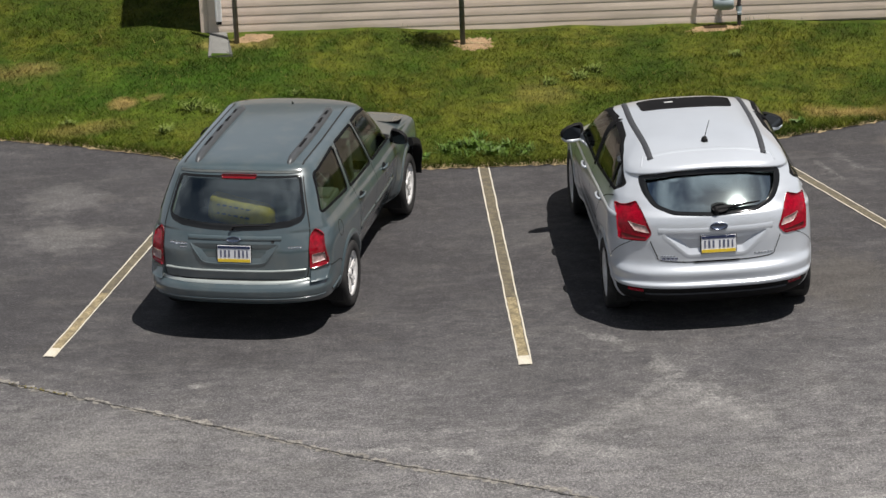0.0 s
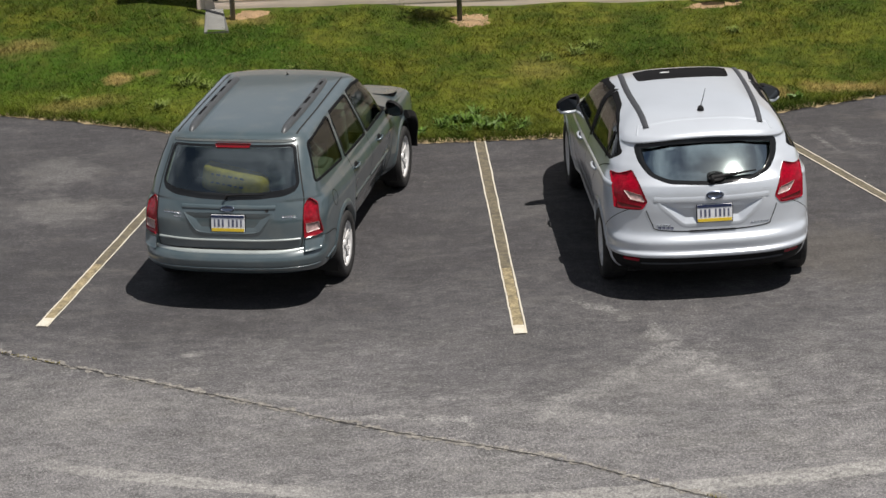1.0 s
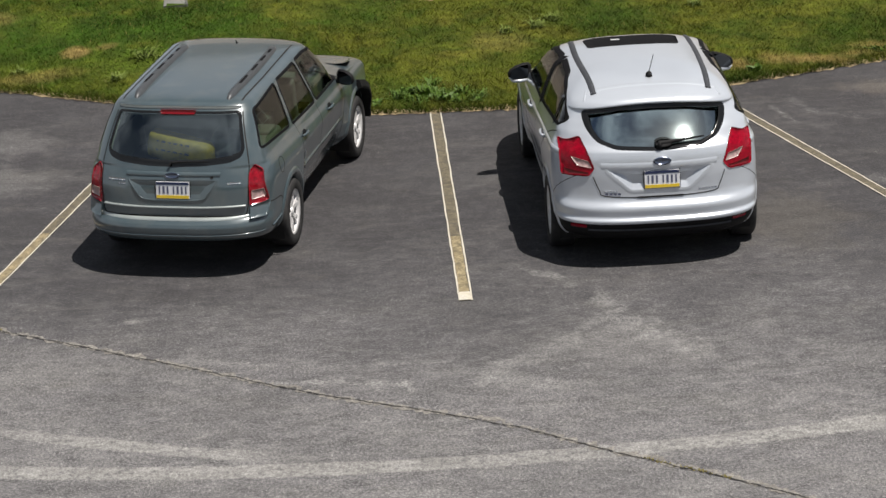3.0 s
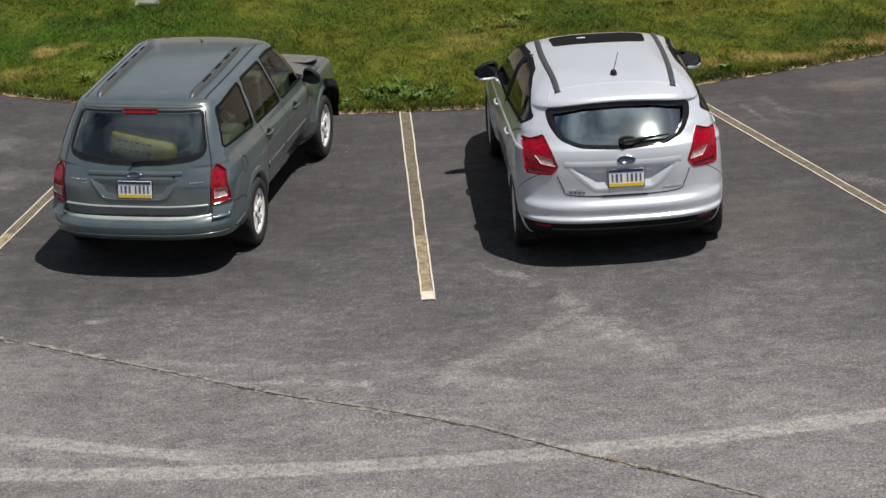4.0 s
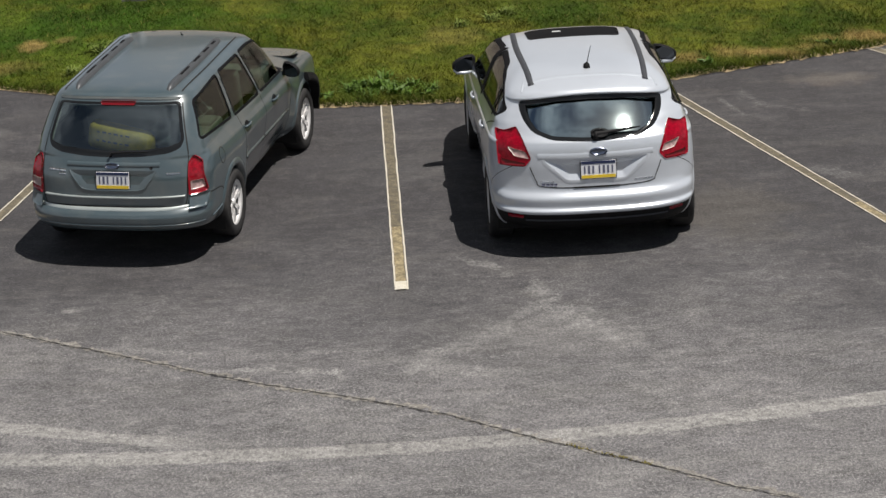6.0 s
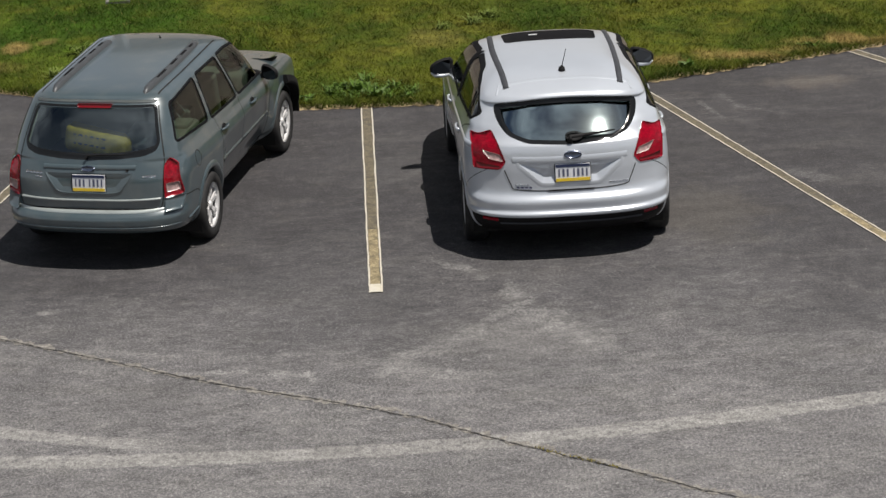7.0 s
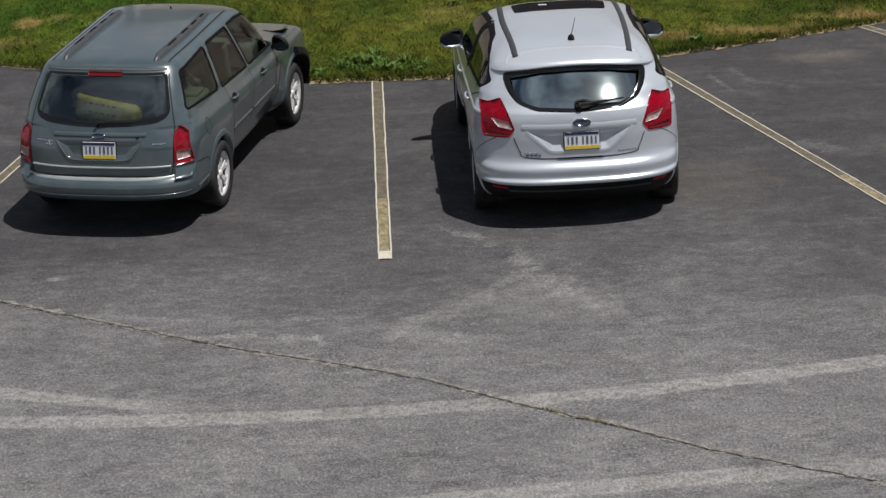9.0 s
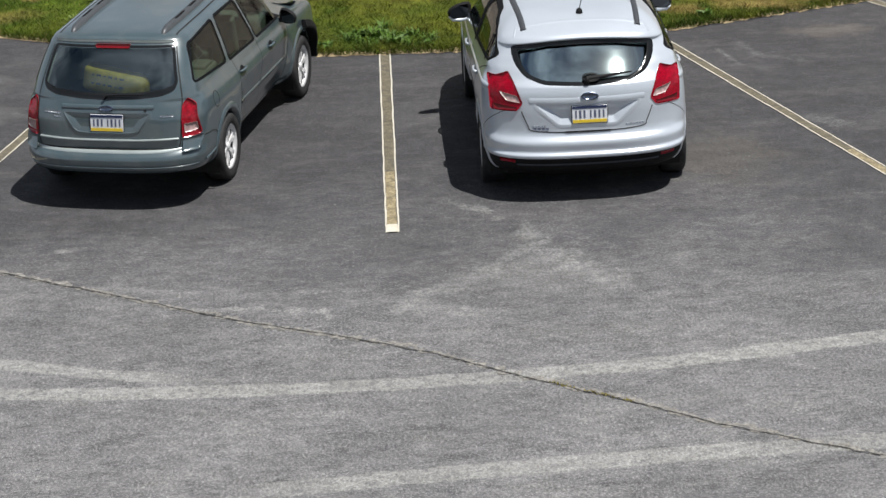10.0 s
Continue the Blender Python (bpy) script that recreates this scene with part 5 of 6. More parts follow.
    for v in ('right', 'left'):
        window_parts(skin, made["rear_door." + v], "rear_door_window", rear_side, v, GLASS)
        window_parts(skin, made["front_door." + v], "front_door_window", front_side, v, GLASS)
        part("door_pillar", skin.ribbon([(0.912, 1.428), (0.828, 1.045)], v, 0.100, 0.004, 0.003), SEAL, made["front_door." + v])
        part("quarter_pillar", skin.ribbon([(0.02, 1.31), (-0.06, 1.105)], v, 0.040, 0.004, 0.004), SEAL, made["rear_door." + v])
    recess_part(skin, "plate_pocket", pocket, 'rear', 0.050, 0.034, SILVER_PAINT, gate)
    plate_part(gate, (0.018, -0.752, 0.766), -6)
    part("ledge", skin.ribbon([(-0.50, 0.892), (-0.2, 0.890), (0.2, 0.890), (0.50, 0.892)], 'rear', 0.050, 0.004), SILVER_PAINT, gate)
    part("badge_rim", skin.patch(oval(0.022, 0.922, 0.078, 0.034), 'rear', 0.014, 0.03, 0.014), CHROME, gate, "chrome oval badge rim")
    part("badge", skin.patch(oval(0.022, 0.922, 0.066, 0.025), 'rear', 0.018, 0.03, 0.004), BLUE_OVAL, gate, "dark blue oval badge")
    bars_part(skin, gate, 'rear', -0.475, -0.335, 0.648, 0.018, 4, DARK_INK)
    bars_part(skin, gate, 'rear', -0.485, -0.36, 0.675, 0.010, 5, CHROME)
    bars_part(skin, gate, 'rear', 0.33, 0.50, 0.662, 0.012, 6, CHROME)
    part("gap", skin.ribbon(smooth_line([(-0.570, 0.80), (-0.520, 0.68), (-0.475, 0.632), (-0.2, 0.616), (0.2, 0.616), (0.475, 0.632), (0.520, 0.68), (0.570, 0.80)]), 'rear', 0.008, 0, 0.003), GAP, gate)
    part("gate_handle", skin.patch(rounded([(-0.20, 0.609), (0.20, 0.609), (0.20, 0.623), (-0.20, 0.623)], 0.005), 'rear', 0.006, 0.04, 0.006), BLACK_PLASTIC, gate)
    part("rear_wiper", bm_tube([skin.at('rear', p, 0.024) for p in ((0.005, 1.015), (0.01, 1.042), (0.14, 1.052), (0.40, 1.070))], [0.026, 0.026, 0.017, 0.006], 8), BLACK_PLASTIC, gate, smooth=True)
    part("wiper_cap", skin.patch(oval(0.045, 1.042, 0.075, 0.026), 'rear', 0.030, 0.03, 0.03), BLACK_PLASTIC, gate)
    lamp = rounded([(0.832, 1.064), (0.765, 1.066), (0.658, 1.108), (0.600, 0.990), (0.553, 0.868), (0.608, 0.802), (0.826, 0.795), (0.832, 0.930)], 0.02)
    clear = rounded([(0.745, 0.958), (0.600, 0.930), (0.573, 0.872), (0.690, 0.888)], 0.012)
    lower = rounded([(0.80, 0.855), (0.60, 0.835), (0.615, 0.812), (0.795, 0.806)], 0.008)
    for s in (1, -1):
        fl = (lambda q: q) if s > 0 else mirror2
        ob = part("tail_lamp", skin.patch(fl(lamp), 'rear', 0.007, 0.03, 0.02), RED_LENS, car, "red wrap-round tail lamp with a clear lens")
        part("reverse_lens", skin.patch(fl(clear), 'rear', 0.011, 0.03, 0.006), CLEAR_LENS, ob)
        part("lower_lens", skin.patch(fl(lower), 'rear', 0.010, 0.03, 0.006), DARK_RED, ob)
        part("reflector", skin.patch(rounded([(s * 0.635, 0.350), (s * 0.762, 0.354), (s * 0.762, 0.388), (s * 0.635, 0.384)], 0.008), 'rear', 0.006, 0.03, 0.006), RED_LENS, bumper, "red bumper reflector")
        part("roof_strip", skin.ribbon(smooth_line([(s * 0.500, -0.25), (s * 0.526, 0.3), (s * 0.540, 0.8), (s * 0.53, 1.32)]), 'top', 0.052, 0.010), GREY_PLASTIC, car, "dark grey roof strip")
        part("crease", skin.ribbon(smooth_line([(s * 0.560, -0.17), (s * 0.592, -0.30)]), 'top', 0.02, 0.004, 0), SILVER_PAINT, made["roof_spoiler"])
    part("valance_strip", skin.ribbon([(x / 20 * 0.62, 0.333) for x in range(-20, 21)], 'rear', 0.014, 0.008), GREY_PLASTIC, valance)
    part("crease", skin.ribbon([(x / 10 * 0.56, -0.185 - 0.02 * (x / 10) ** 2) for x in range(-10, 11)], 'top', 0.05, 0.003, 0), SILVER_PAINT, made["roof_spoiler"])
    sun_poly = rounded([(-0.415, 0.93), (0.415, 0.93), (0.43, 1.26), (0.30, 1.31), (-0.30, 1.31), (-0.43, 1.26)], 0.05)
    roofpane = part("sunroof", skin.patch(sun_poly, 'top', 0.004, 0.06, 0.01), SEAL, made["roof"], "black glass sunroof")
    # a small pale strip on the sunroof
    part("deflector", skin.patch(rounded([(-0.18, 1.12), (-0.10, 1.12), (-0.10, 1.15), (-0.18, 1.15)], 0.01), 'top', 0.008, 0.03, 0.004), WHITE_TRIM, roofpane)
    base = skin.at('top', (0.012, -0.04), 0.0)
    ant = part("antenna", bm_tube([base, base + Vector((0, 0.0, 0.03)), base + Vector((0.0, -0.01, 0.042))], [0.032, 0.026, 0.012], 10), BLACK_PLASTIC, car, "short black roof aerial")
    part("aerial_rod", bm_tube([base + Vector((0, -0.005, 0.035)), base + Vector((0.035, -0.05, 0.205))], [0.0042, 0.0026], 6), BLACK_PLASTIC, ant)
    for v in ('right', 'left'):
        rd, fd = made["rear_door." + v], made["front_door." + v]
        part("gap", skin.ribbon(smooth_line([(-0.26, 1.10), (0.05, 1.00), (0.33, 0.80), (0.40, 0.62), (0.44, 0.45)]), v, 0.009), GAP, rd)
        part("gap", skin.ribbon([(0.90, 1.38), (0.87, 1.0), (0.89, 0.27)], v, 0.009), GAP, fd)
        part("gap", skin.ribbon(smooth_line([(2.02, 1.00), (2.08, 0.80), (2.06, 0.50), (2.0, 0.27)]), v, 0.009), GAP, fd)
        part("gap", skin.ribbon(smooth_line([(-0.62, 0.80), (-0.50, 0.70), (-0.38, 0.585)]), v, 0.005), GAP, bumper)
        part("shoulder_line", skin.ribbon(smooth_line([(-0.45, 0.975), (0.3, 0.955), (1.2, 0.92), (2.4, 0.87)]), v, 0.05, 0.008, 0), SILVER_PAINT, body)
        part("sill", skin.ribbon([(0.38, 0.29), (2.26, 0.29)], v, 0.06, 0.014), SILVER_PAINT, body)
        for y, z, d in ((0.28, 0.925, rd), (1.32, 0.895, fd)):
            part("handle_pocket", skin.patch(oval(y, z, 0.066, 0.032), v, 0.0085, 0.03, 0.01), GREY_PLASTIC, d)
            part("door_handle", bm_tube([skin.at(v, (y + k * 0.034, z), h) for k, h in ((-3, 0.006), (-2, 0.022), (0, 0.027), (2, 0.022), (3, 0.006))], 0.013, 8), SILVER_PAINT, d, smooth=True)
        for y in (-0.04, 2.648):
            wheel_arch(skin, body, v, y, 0.325, R_ARCH, 0.055, SILVER_PAINT, 0.012)
        mir = mirror_part(car, 1 if v == 'right' else -1, 0.84, 1.98, 1.035, 0.225, BLACK_PLASTIC, "black and silver door mirror")
        sg = 1 if v == 'right' else -1
        part("mirror_cap", bm_tube([(sg * 0.880, 1.925, 0.952), (sg * 0.950, 1.918, 0.945), (sg * 1.020, 1.908, 0.952), (sg * 1.055, 1.900, 0.985)], [0.012, 0.018, 0.016, 0.008], 8), SILVER_PAINT, mir, smooth=True)
    for s in (-1, 1):
        for y in (-0.04, 2.648):
            wheel_parts(car, s * 0.800, y, 0.322, 0.210, 0.215, 5, True, s)
    seat_part(car, "front_seat", -0.38, 1.20, 0.60, 0.52, DARK_CLOTH)
    seat_part(car, "front_seat", 0.38, 1.20, 0.60, 0.52, DARK_CLOTH)
    seat_part(car, "rear_seat", 0, 0.38, 0.60, 1.30, DARK_CLOTH, 2, 0.50)
    part("dashboard", bm_box((1.36, 0.45, 0.22), (0, 2.02, 0.90), 0.06, 3), DARK_CLOTH, car, smooth=True)
    return car, skin


# ---- the ground ----
EDGE_X = (-30.0, -5.12, -4.24, -3.07, -1.8, -0.55, 0.85, 2.0, 3.10, 3.90, 5.15, 5.60, 30.0)
EDGE_Y = (17.0, 7.48, 7.08, 6.40, 5.95, 5.67, 5.60, 5.74, 6.06, 6.34, 6.80, 6.99, 14.0)


def edge_y(x):
    """The back edge of the asphalt."""
    return np.interp(x, EDGE_X, EDGE_Y)


def lawn_z(x, y):
    d = np.maximum(y - edge_y(x), 0)
    near = 0.018 + np.interp(x, (-3.2, 0.0, 2.5, 5.0), (0.130, 0.090, 0.092, 0.108)) * d - 0.05 * np.minimum(d, 0.5) ** 2
    return np.minimum(near, 0.72 + 0.02 * np.minimum(d, 60))


def bumps(x, y):
    return 0.018 * np.sin(2.1 * x + 0.7 * y) * np.sin(1.7 * y - 0.6 * x) + 0.010 * np.sin(5.3 * x + 1.0) * np.sin(4.7 * y)


def grid_object(name, xs, ys, zfun, material, label, category):
    X, Y = np.meshgrid(xs, ys)
    Z = zfun(X, Y)
    nx, ny = len(xs), len(ys)
    me = bpy.data.meshes.new(name)
    faces = [(j * nx + i, j * nx + i + 1, (j + 1) * nx + i + 1, (j + 1) * nx + i) for j in range(ny - 1) for i in range(nx - 1)]
    me.from_pydata(np.stack([X.ravel(), Y.ravel(), Z.ravel()], 1).tolist(), [], faces)
    me.polygons.foreach_set("use_smooth", [True] * len(faces))
    me.materials.append(material)
    return tagged(new(name, me), label, category, kind="structure")


# one sheet to the horizon: soil and turf, low under the asphalt
far = np.array([-900, -300, -120, -60, -30.0])
gx = np.concatenate([far, np.arange(-24, 24.01, 2.0), -far[::-1]])
gy = np.concatenate([far, np.arange(-26, 24.01, 2.0), -far[::-1]])
grid_object("ground", gx, gy, lambda x, y: np.where(y < edge_y(x) + 1.5, -0.25, lawn_z(x, y) - 0.30), LAWN, "wide grassy ground around the parking lot", "ground")

# asphalt sheet with a ragged back edge
ax = np.concatenate([np.arange(-40, -9, 3.0), np.arange(-8, 9.001, 0.06), np.arange(10, 41, 3.0)])
bm = bmesh.new()
rng = np.random.default_rng(3)
ragged = np.convolve(rng.normal(0, 0.05, len(ax)), np.ones(3) / 3, 'same')
back = edge_y(ax) + 0.02 + ragged
rows_t = [0.0, 0.45, 0.8, 1.0]
grid = [[bm.verts.new((x, -34 + (b + 34) * t, 0)) for x, b in zip(ax, back)] for t in rows_t]
grid.append([bm.verts.new((x, b + 0.015, -0.06)) for x, b in zip(ax, back)])
for r, s in zip(grid, grid[1:]):
    for i in range(len(ax) - 1):
        bm.faces.new((r[i], r[i + 1], s[i + 1], s[i]))
lot = new("parking_lot", mesh_of("parking_lot", bm))
lot.data.materials.append(ASPHALT)
tagged(lot, "worn grey asphalt parking lot with pale scuffs and old stripes", "asphalt", kind="structure")

# lawn bank
lx = np.arange(-9.0, 9.001, 0.10)
lt = np.concatenate([np.arange(0, 5.4, 0.10), np.arange(5.5, 14, 0.7)])
me = bpy.data.meshes.new("lawn")
LXg, LTg = np.meshgrid(lx, lt)
rag = np.convolve(np.random.default_rng(8).normal(0, 0.05, len(lx)), np.ones(2) / 2, 'same')
LYg = edge_y(LXg) + LTg + rag[None, :] * np.clip(1 - LTg, 0, 1)
LZg = lawn_z(LXg, LYg) + bumps(LXg, LYg) * np.clip(LTg * 2, 0, 1) + np.where(LTg == 0, -0.04, 0.0)
nx = len(lx)
me.from_pydata(np.stack([LXg.ravel(), LYg.ravel(), LZg.ravel()], 1).tolist(), [],
               [(j * nx + i, j * nx + i + 1, (j + 1) * nx + i + 1, (j + 1) * nx + i) for j in range(len(lt) - 1) for i in range(nx - 1)])
me.polygons.foreach_set("use_smooth", [True] * len(me.polygons))
me.materials.append(LAWN)
tagged(new("lawn", me), "sloping mown lawn with dry patches behind the parking lot", "lawn", kind="structure")


def scatter_blades(name, count, seed, x0, x1, t0, t1, hmin, hmax, width, material, label, keep=None, clump=0.0):
    """Many single grass blades as one object."""
    r = np.random.default_rng(seed)
    x = r.uniform(x0, x1, count)
    t = t0 + (t1 - t0) * r.uniform(0, 1, count) ** 1.15
    y = edge_y(x) + t
    if clump:
        k = r.integers(0, max(1, int(count / 22)), count)
        cx = r.uniform(x0, x1, count)[k]
        ct = (t0 + (t1 - t0) * r.uniform(0, 1, count))[k]
        x = cx + r.normal(0, clump, count)
        y = edge_y(cx) + ct + r.normal(0, clump, count)
    if keep is not None:
        ok = keep(x, y)
        x, y = x[ok], y[ok]
    n = len(x)
    z = lawn_z(x, y) + bumps(x, y) * np.clip((y - edge_y(x)) * 2, 0, 1) - 0.006
    h = r.uniform(hmin, hmax, n) * (0.7 + 0.6 * (np.sin(1.9 * x + 0.8) * np.sin(2.3 * y) * 0.5 + 0.5))
    a = r.uniform(0, 2 * np.pi, n)
    b = r.uniform(0, 2 * np.pi, n)
    lean = r.uniform(0.4, 1.5, n) * h
    w = width * r.uniform(0.6, 1.4, n)
    P = np.empty((n, 3, 3))
    P[:, 0] = np.stack([x - np.cos(a) * w, y - np.sin(a) * w, z], 1)
    P[:, 1] = np.stack([x + np.cos(a) * w, y + np.sin(a) * w, z], 1)
    P[:, 2] = np.stack([x + np.cos(b) * lean, y + np.sin(b) * lean, z + h], 1)
    me = bpy.data.meshes.new(name)
    me.vertices.add(n * 3); me.loops.add(n * 3); me.polygons.add(n)
    me.vertices.foreach_set("co", P.ravel())
    me.loops.foreach_set("vertex_index", np.arange(n * 3))
    me.polygons.foreach_set("loop_start", np.arange(0, n * 3, 3))
    me.polygons.foreach_set("loop_total", np.full(n, 3))
    me.update()
    me.materials.append(material)
    ob = new(name, me)
    return tagged(ob, label, "grass", kind="stuff")


# dry debris along the asphalt's back edge
eb = bmesh.new()
re_ = random.Random(12)
erow = []
for i in range(360):
    x = -9 + i * 0.05
    y = float(edge_y(x)) + re_.uniform(-0.02, 0.02)
    w = re_.uniform(0.01, 0.08)
    erow.append((eb.verts.new((x, y - w, 0.004)), eb.verts.new((x, y + 0.01, 0.022)), eb.verts.new((x, y + 0.10, 0.024))))
for p, q in zip(erow, erow[1:]):
    eb.faces.new((p[0], q[0], q[1], p[1])); eb.faces.new((p[1], q[1], q[2], p[2]))
debris = new("edge_debris", mesh_of("edge_debris", eb))
debris.data.materials.append(STRAW)
tagged(debris, "tan dry debris along the asphalt edge", "debris", kind="stuff")

# ---- unseen trees added beyond the lot ----
def tree_belt(name, y, x0, x1, height, seed):
    """An added, unseen belt of leaf clumps with an uneven top; hides the low sky behind the viewer."""
    r = np.random.default_rng(seed)
    count = 9000
    x = r.uniform(x0, x1, count)
    top = height * (0.75 + 0.18 * np.sin(x * 0.31) + 0.10 * np.sin(x * 0.83 + 1) + 0.05 * np.sin(x * 2.1))
    z = top * r.uniform(0, 1, count) ** 0.8
    yy = y + r.normal(0, 1.4, count)
    c = np.stack([x, yy, z], 1)[:, None, :]
    q = r.normal(0, 0.55, (count, 4, 3))
    P = (c + q).reshape(-1, 3)
    P[:, 2] = np.maximum(P[:, 2], -0.3)
    me = bpy.data.meshes.new(name)
    me.from_pydata(P.tolist(), [], np.arange(count * 4).reshape(-1, 4).tolist())
    me.materials.append(LEAF)
    return tagged(new(name, me), "unseen belt of dark green trees added behind the viewer", "trees", kind="stuff")


tree_belt("far_trees", -52.0, -60, 60, 13.0, 31)

# ---- house ----
WALL_YAW = -3.0
HX, HY = -3.05, 9.93                         # the house's corner
HOUSE = Matrix.Translation((HX, HY, 0)) @ Matrix.Rotation(radians(WALL_YAW), 4, 'Z')


def on_wall(x, out=0.0, z=0.0):
    """A point x metres along the front wall from the corner, out metres before it."""
    return HOUSE @ Vector((x, -out, z))


house = thing("house", HOUSE, "house with beige vinyl lap siding above a low concrete foundation", "house")
# upper wall and roof are unseen, kept low so the wagon reflects sky
LEN, TOP = 12.0, 3.3
part("foundation", bm_box((LEN - 0.02, 8.0, 1.2), (LEN / 2, 4.03, -0.06), 0.0), FOUNDATION, house)
part("wall", bm_box((LEN, 8.0, TOP - 0.335), (LEN / 2, 4.02, 0.335 + (TOP - 0.335) / 2), 0.0), SIDING, house)
roof = bmesh.new()
V = [roof.verts.new(p) for p in ((-0.1, -0.12, TOP), (LEN + 0.3, -0.12, TOP), (LEN + 0.3, 8.3, TOP), (-0.1, 8.3, TOP), (-0.1, 4.1, TOP + 1.5), (LEN + 0.3, 4.1, TOP + 1.5))]
for f in ((0, 1, 5, 4), (2, 3, 4, 5), (0, 4, 3), (1, 2, 5), (3, 2, 1, 0)):
    roof.faces.new([V[i] for i in f])
part("roof", roof, ROOF, house)
# lap siding: each course leans out at its foot and shades the one below
COURSE = 0.105
sid = bmesh.new()
prof = ((0.005, 0.0), (0.012, 0.002), (0.0122, 0.042), (0.0070, COURSE + 0.002))
vs = [[sid.verts.new((x, -o - 0.004, z)) for o, z in prof] for x in (0.0, 1.0)]
for a in range(3):
    sid.faces.new((vs[0][a], vs[1][a], vs[1][a + 1], vs[0][a + 1]))
sid.faces.new((vs[0][0], vs[0][1], vs[0][2], vs[0][3])); sid.faces.new((vs[1][3], vs[1][2], vs[1][1], vs[1][0]))
v4 = [sid.verts.new((x, 0.004, 0.0)) for x in (0.0, 1.0)]
sid.faces.new((v4[0], v4[1], vs[1][0], vs[0][0]))
siding_mesh = mesh_of("siding_board", sid)
siding_mesh.materials.append(SIDING)
r_side = random.Random(4)
for c in range(13):
    x = -r_side.uniform(0.2, 3.0)
    while x < LEN - 0.1:
        n = 3.66
        a, b = max(x, 0.09), min(x + n, LEN - 0.02)
        if b - a > 0.1:
            o = new("siding_board", siding_mesh)
            o.parent = house
            o.matrix_local = Matrix.Translation((a, 0.02, 0.335 + c * COURSE)) @ Matrix.Diagonal((b - a - 0.002, 1, 1, 1))
        x += n
part("corner_trim", bm_box((0.09, 0.09, TOP - 0.42), (0.042, 0.055, 0.42 + (TOP - 0.42) / 2), 0.006), SIDING, house)

# downspout at the corner, with its splash block
ds = thing("downspout", Matrix.Translation(on_wall(0.225, 0.05, 0.0)) @ Matrix.Rotation(radians(WALL_YAW), 4, 'Z'), "white aluminium downspout on the siding", "downspout")
dbm = bm_box((0.075, 0.055, TOP - 0.66), (0, 0, 0.60 + (TOP - 0.66) / 2), 0.008)
for k in (-1, 1):
    bm_box((0.006, 0.058, TOP - 0.66), (k * 0.018, -0.001, 0.60 + (TOP - 0.66) / 2), 0.002, 1, None, dbm)
part("pipe", dbm, WHITE_METAL, ds)
# solid dark block paints the shade in the pipe's mouth
part("outlet", bm_box((0.062, 0.044, 0.05), (0, 0, 0.592), 0.004), GAP, ds, "dark block standing for the pipe's shaded open end")
for z in (1.2, 2.1, 3.0):
    part("strap", bm_box((0.10, 0.065, 0.02), (0, 0.004, z), 0.003), WHITE_METAL, ds)

sb = bmesh.new()
for y0, y1, w0, w1 in ((0.06, -0.62, 0.10, 0.142),):
    zA, zB = 0.475, 0.385
    pts = {}
    for nm, (x, y, z) in {"a": (-w0, y0, zA), "b": (w0, y0, zA), "c": (w1, y1, zB), "d": (-w1, y1, zB)}.items():
        pts[nm] = (sb.verts.new((x, y, z)), sb.verts.new((x * 0.74, y + (-0.04 if y > 0 else 0.0), z - (0.0 if nm in "ab" else 0.04))), sb.verts.new((x, y, z - 0.12)))
    a, b, c, d = (pts[k] for k in "abcd")
    for i, j in ((a, b), (b, c), (d, a)):
        sb.faces.new((i[0], j[0], j[1], i[1]))
    sb.faces.new((a[1], b[1], c[1], d[1]))
    for i, j in ((a, b), (b, c), (c, d), (d, a)):
        sb.faces.new((i[0], i[2], j[2], j[0]))
    sb.faces.new((c[0], d[0], d[1], c[1]))
bmesh.ops.recalc_face_normals(sb, faces=sb.faces[:])
splash = new("splash_block", mesh_of("splash_block", sb))
splash.data.materials.append(CONCRETE)
splash.matrix_world = Matrix.Translation(on_wall(0.215, 0.14, 0.0)) @ Matrix.Rotation(radians(WALL_YAW + 6), 4, 'Z')
tagged(splash, "grey concrete splash block below the downspout", "splash block")


def post(p, radius, height, material, name, label, category):
    b = bm_tube([(0, 0, -0.25), (0, 0, height * 0.5), (0, 0, height)], radius, 12)
    o = new(name, mesh_of(name, b, True))
    o.data.materials.append(material)
    o.location = p
    return tagged(o, label, category)


post((-2.625, 9.60, 0.45), 0.030, 1.7, PIPE_PAINT, "conduit_pipe", "brown-grey upright pipe standing before the siding", "pipe")
post((0.01, 9.28, 0.42), 0.031, 1.6, POST_PAINT, "garden_pole", "dark green-grey pole standing in bare soil", "pole")

# unseen basket added for the soft shadow by the pole: leaves round a small pot
basket = thing("hanging_basket", Matrix.Translation((0.01, 9.16, 1.62)), "unseen leafy basket added on the garden pole to shade the lawn", "plant")
part("pot", bm_lathe([(0.001, -0.10), (0.09, -0.10), (0.13, 0.04), (0.135, 0.05), (0.115, 0.05), (0.10, 0.0)], 20, 'Z'), BLACK_PLASTIC, basket, smooth=True)
part("hook", bm_tube([(0, 0.12, 0.40), (0, 0.06, 0.43), (0, 0, 0.40), (0, 0, 0.04)], 0.006, 6), DARK_PIPE, basket)
lb = bmesh.new()
rl = random.Random(5)
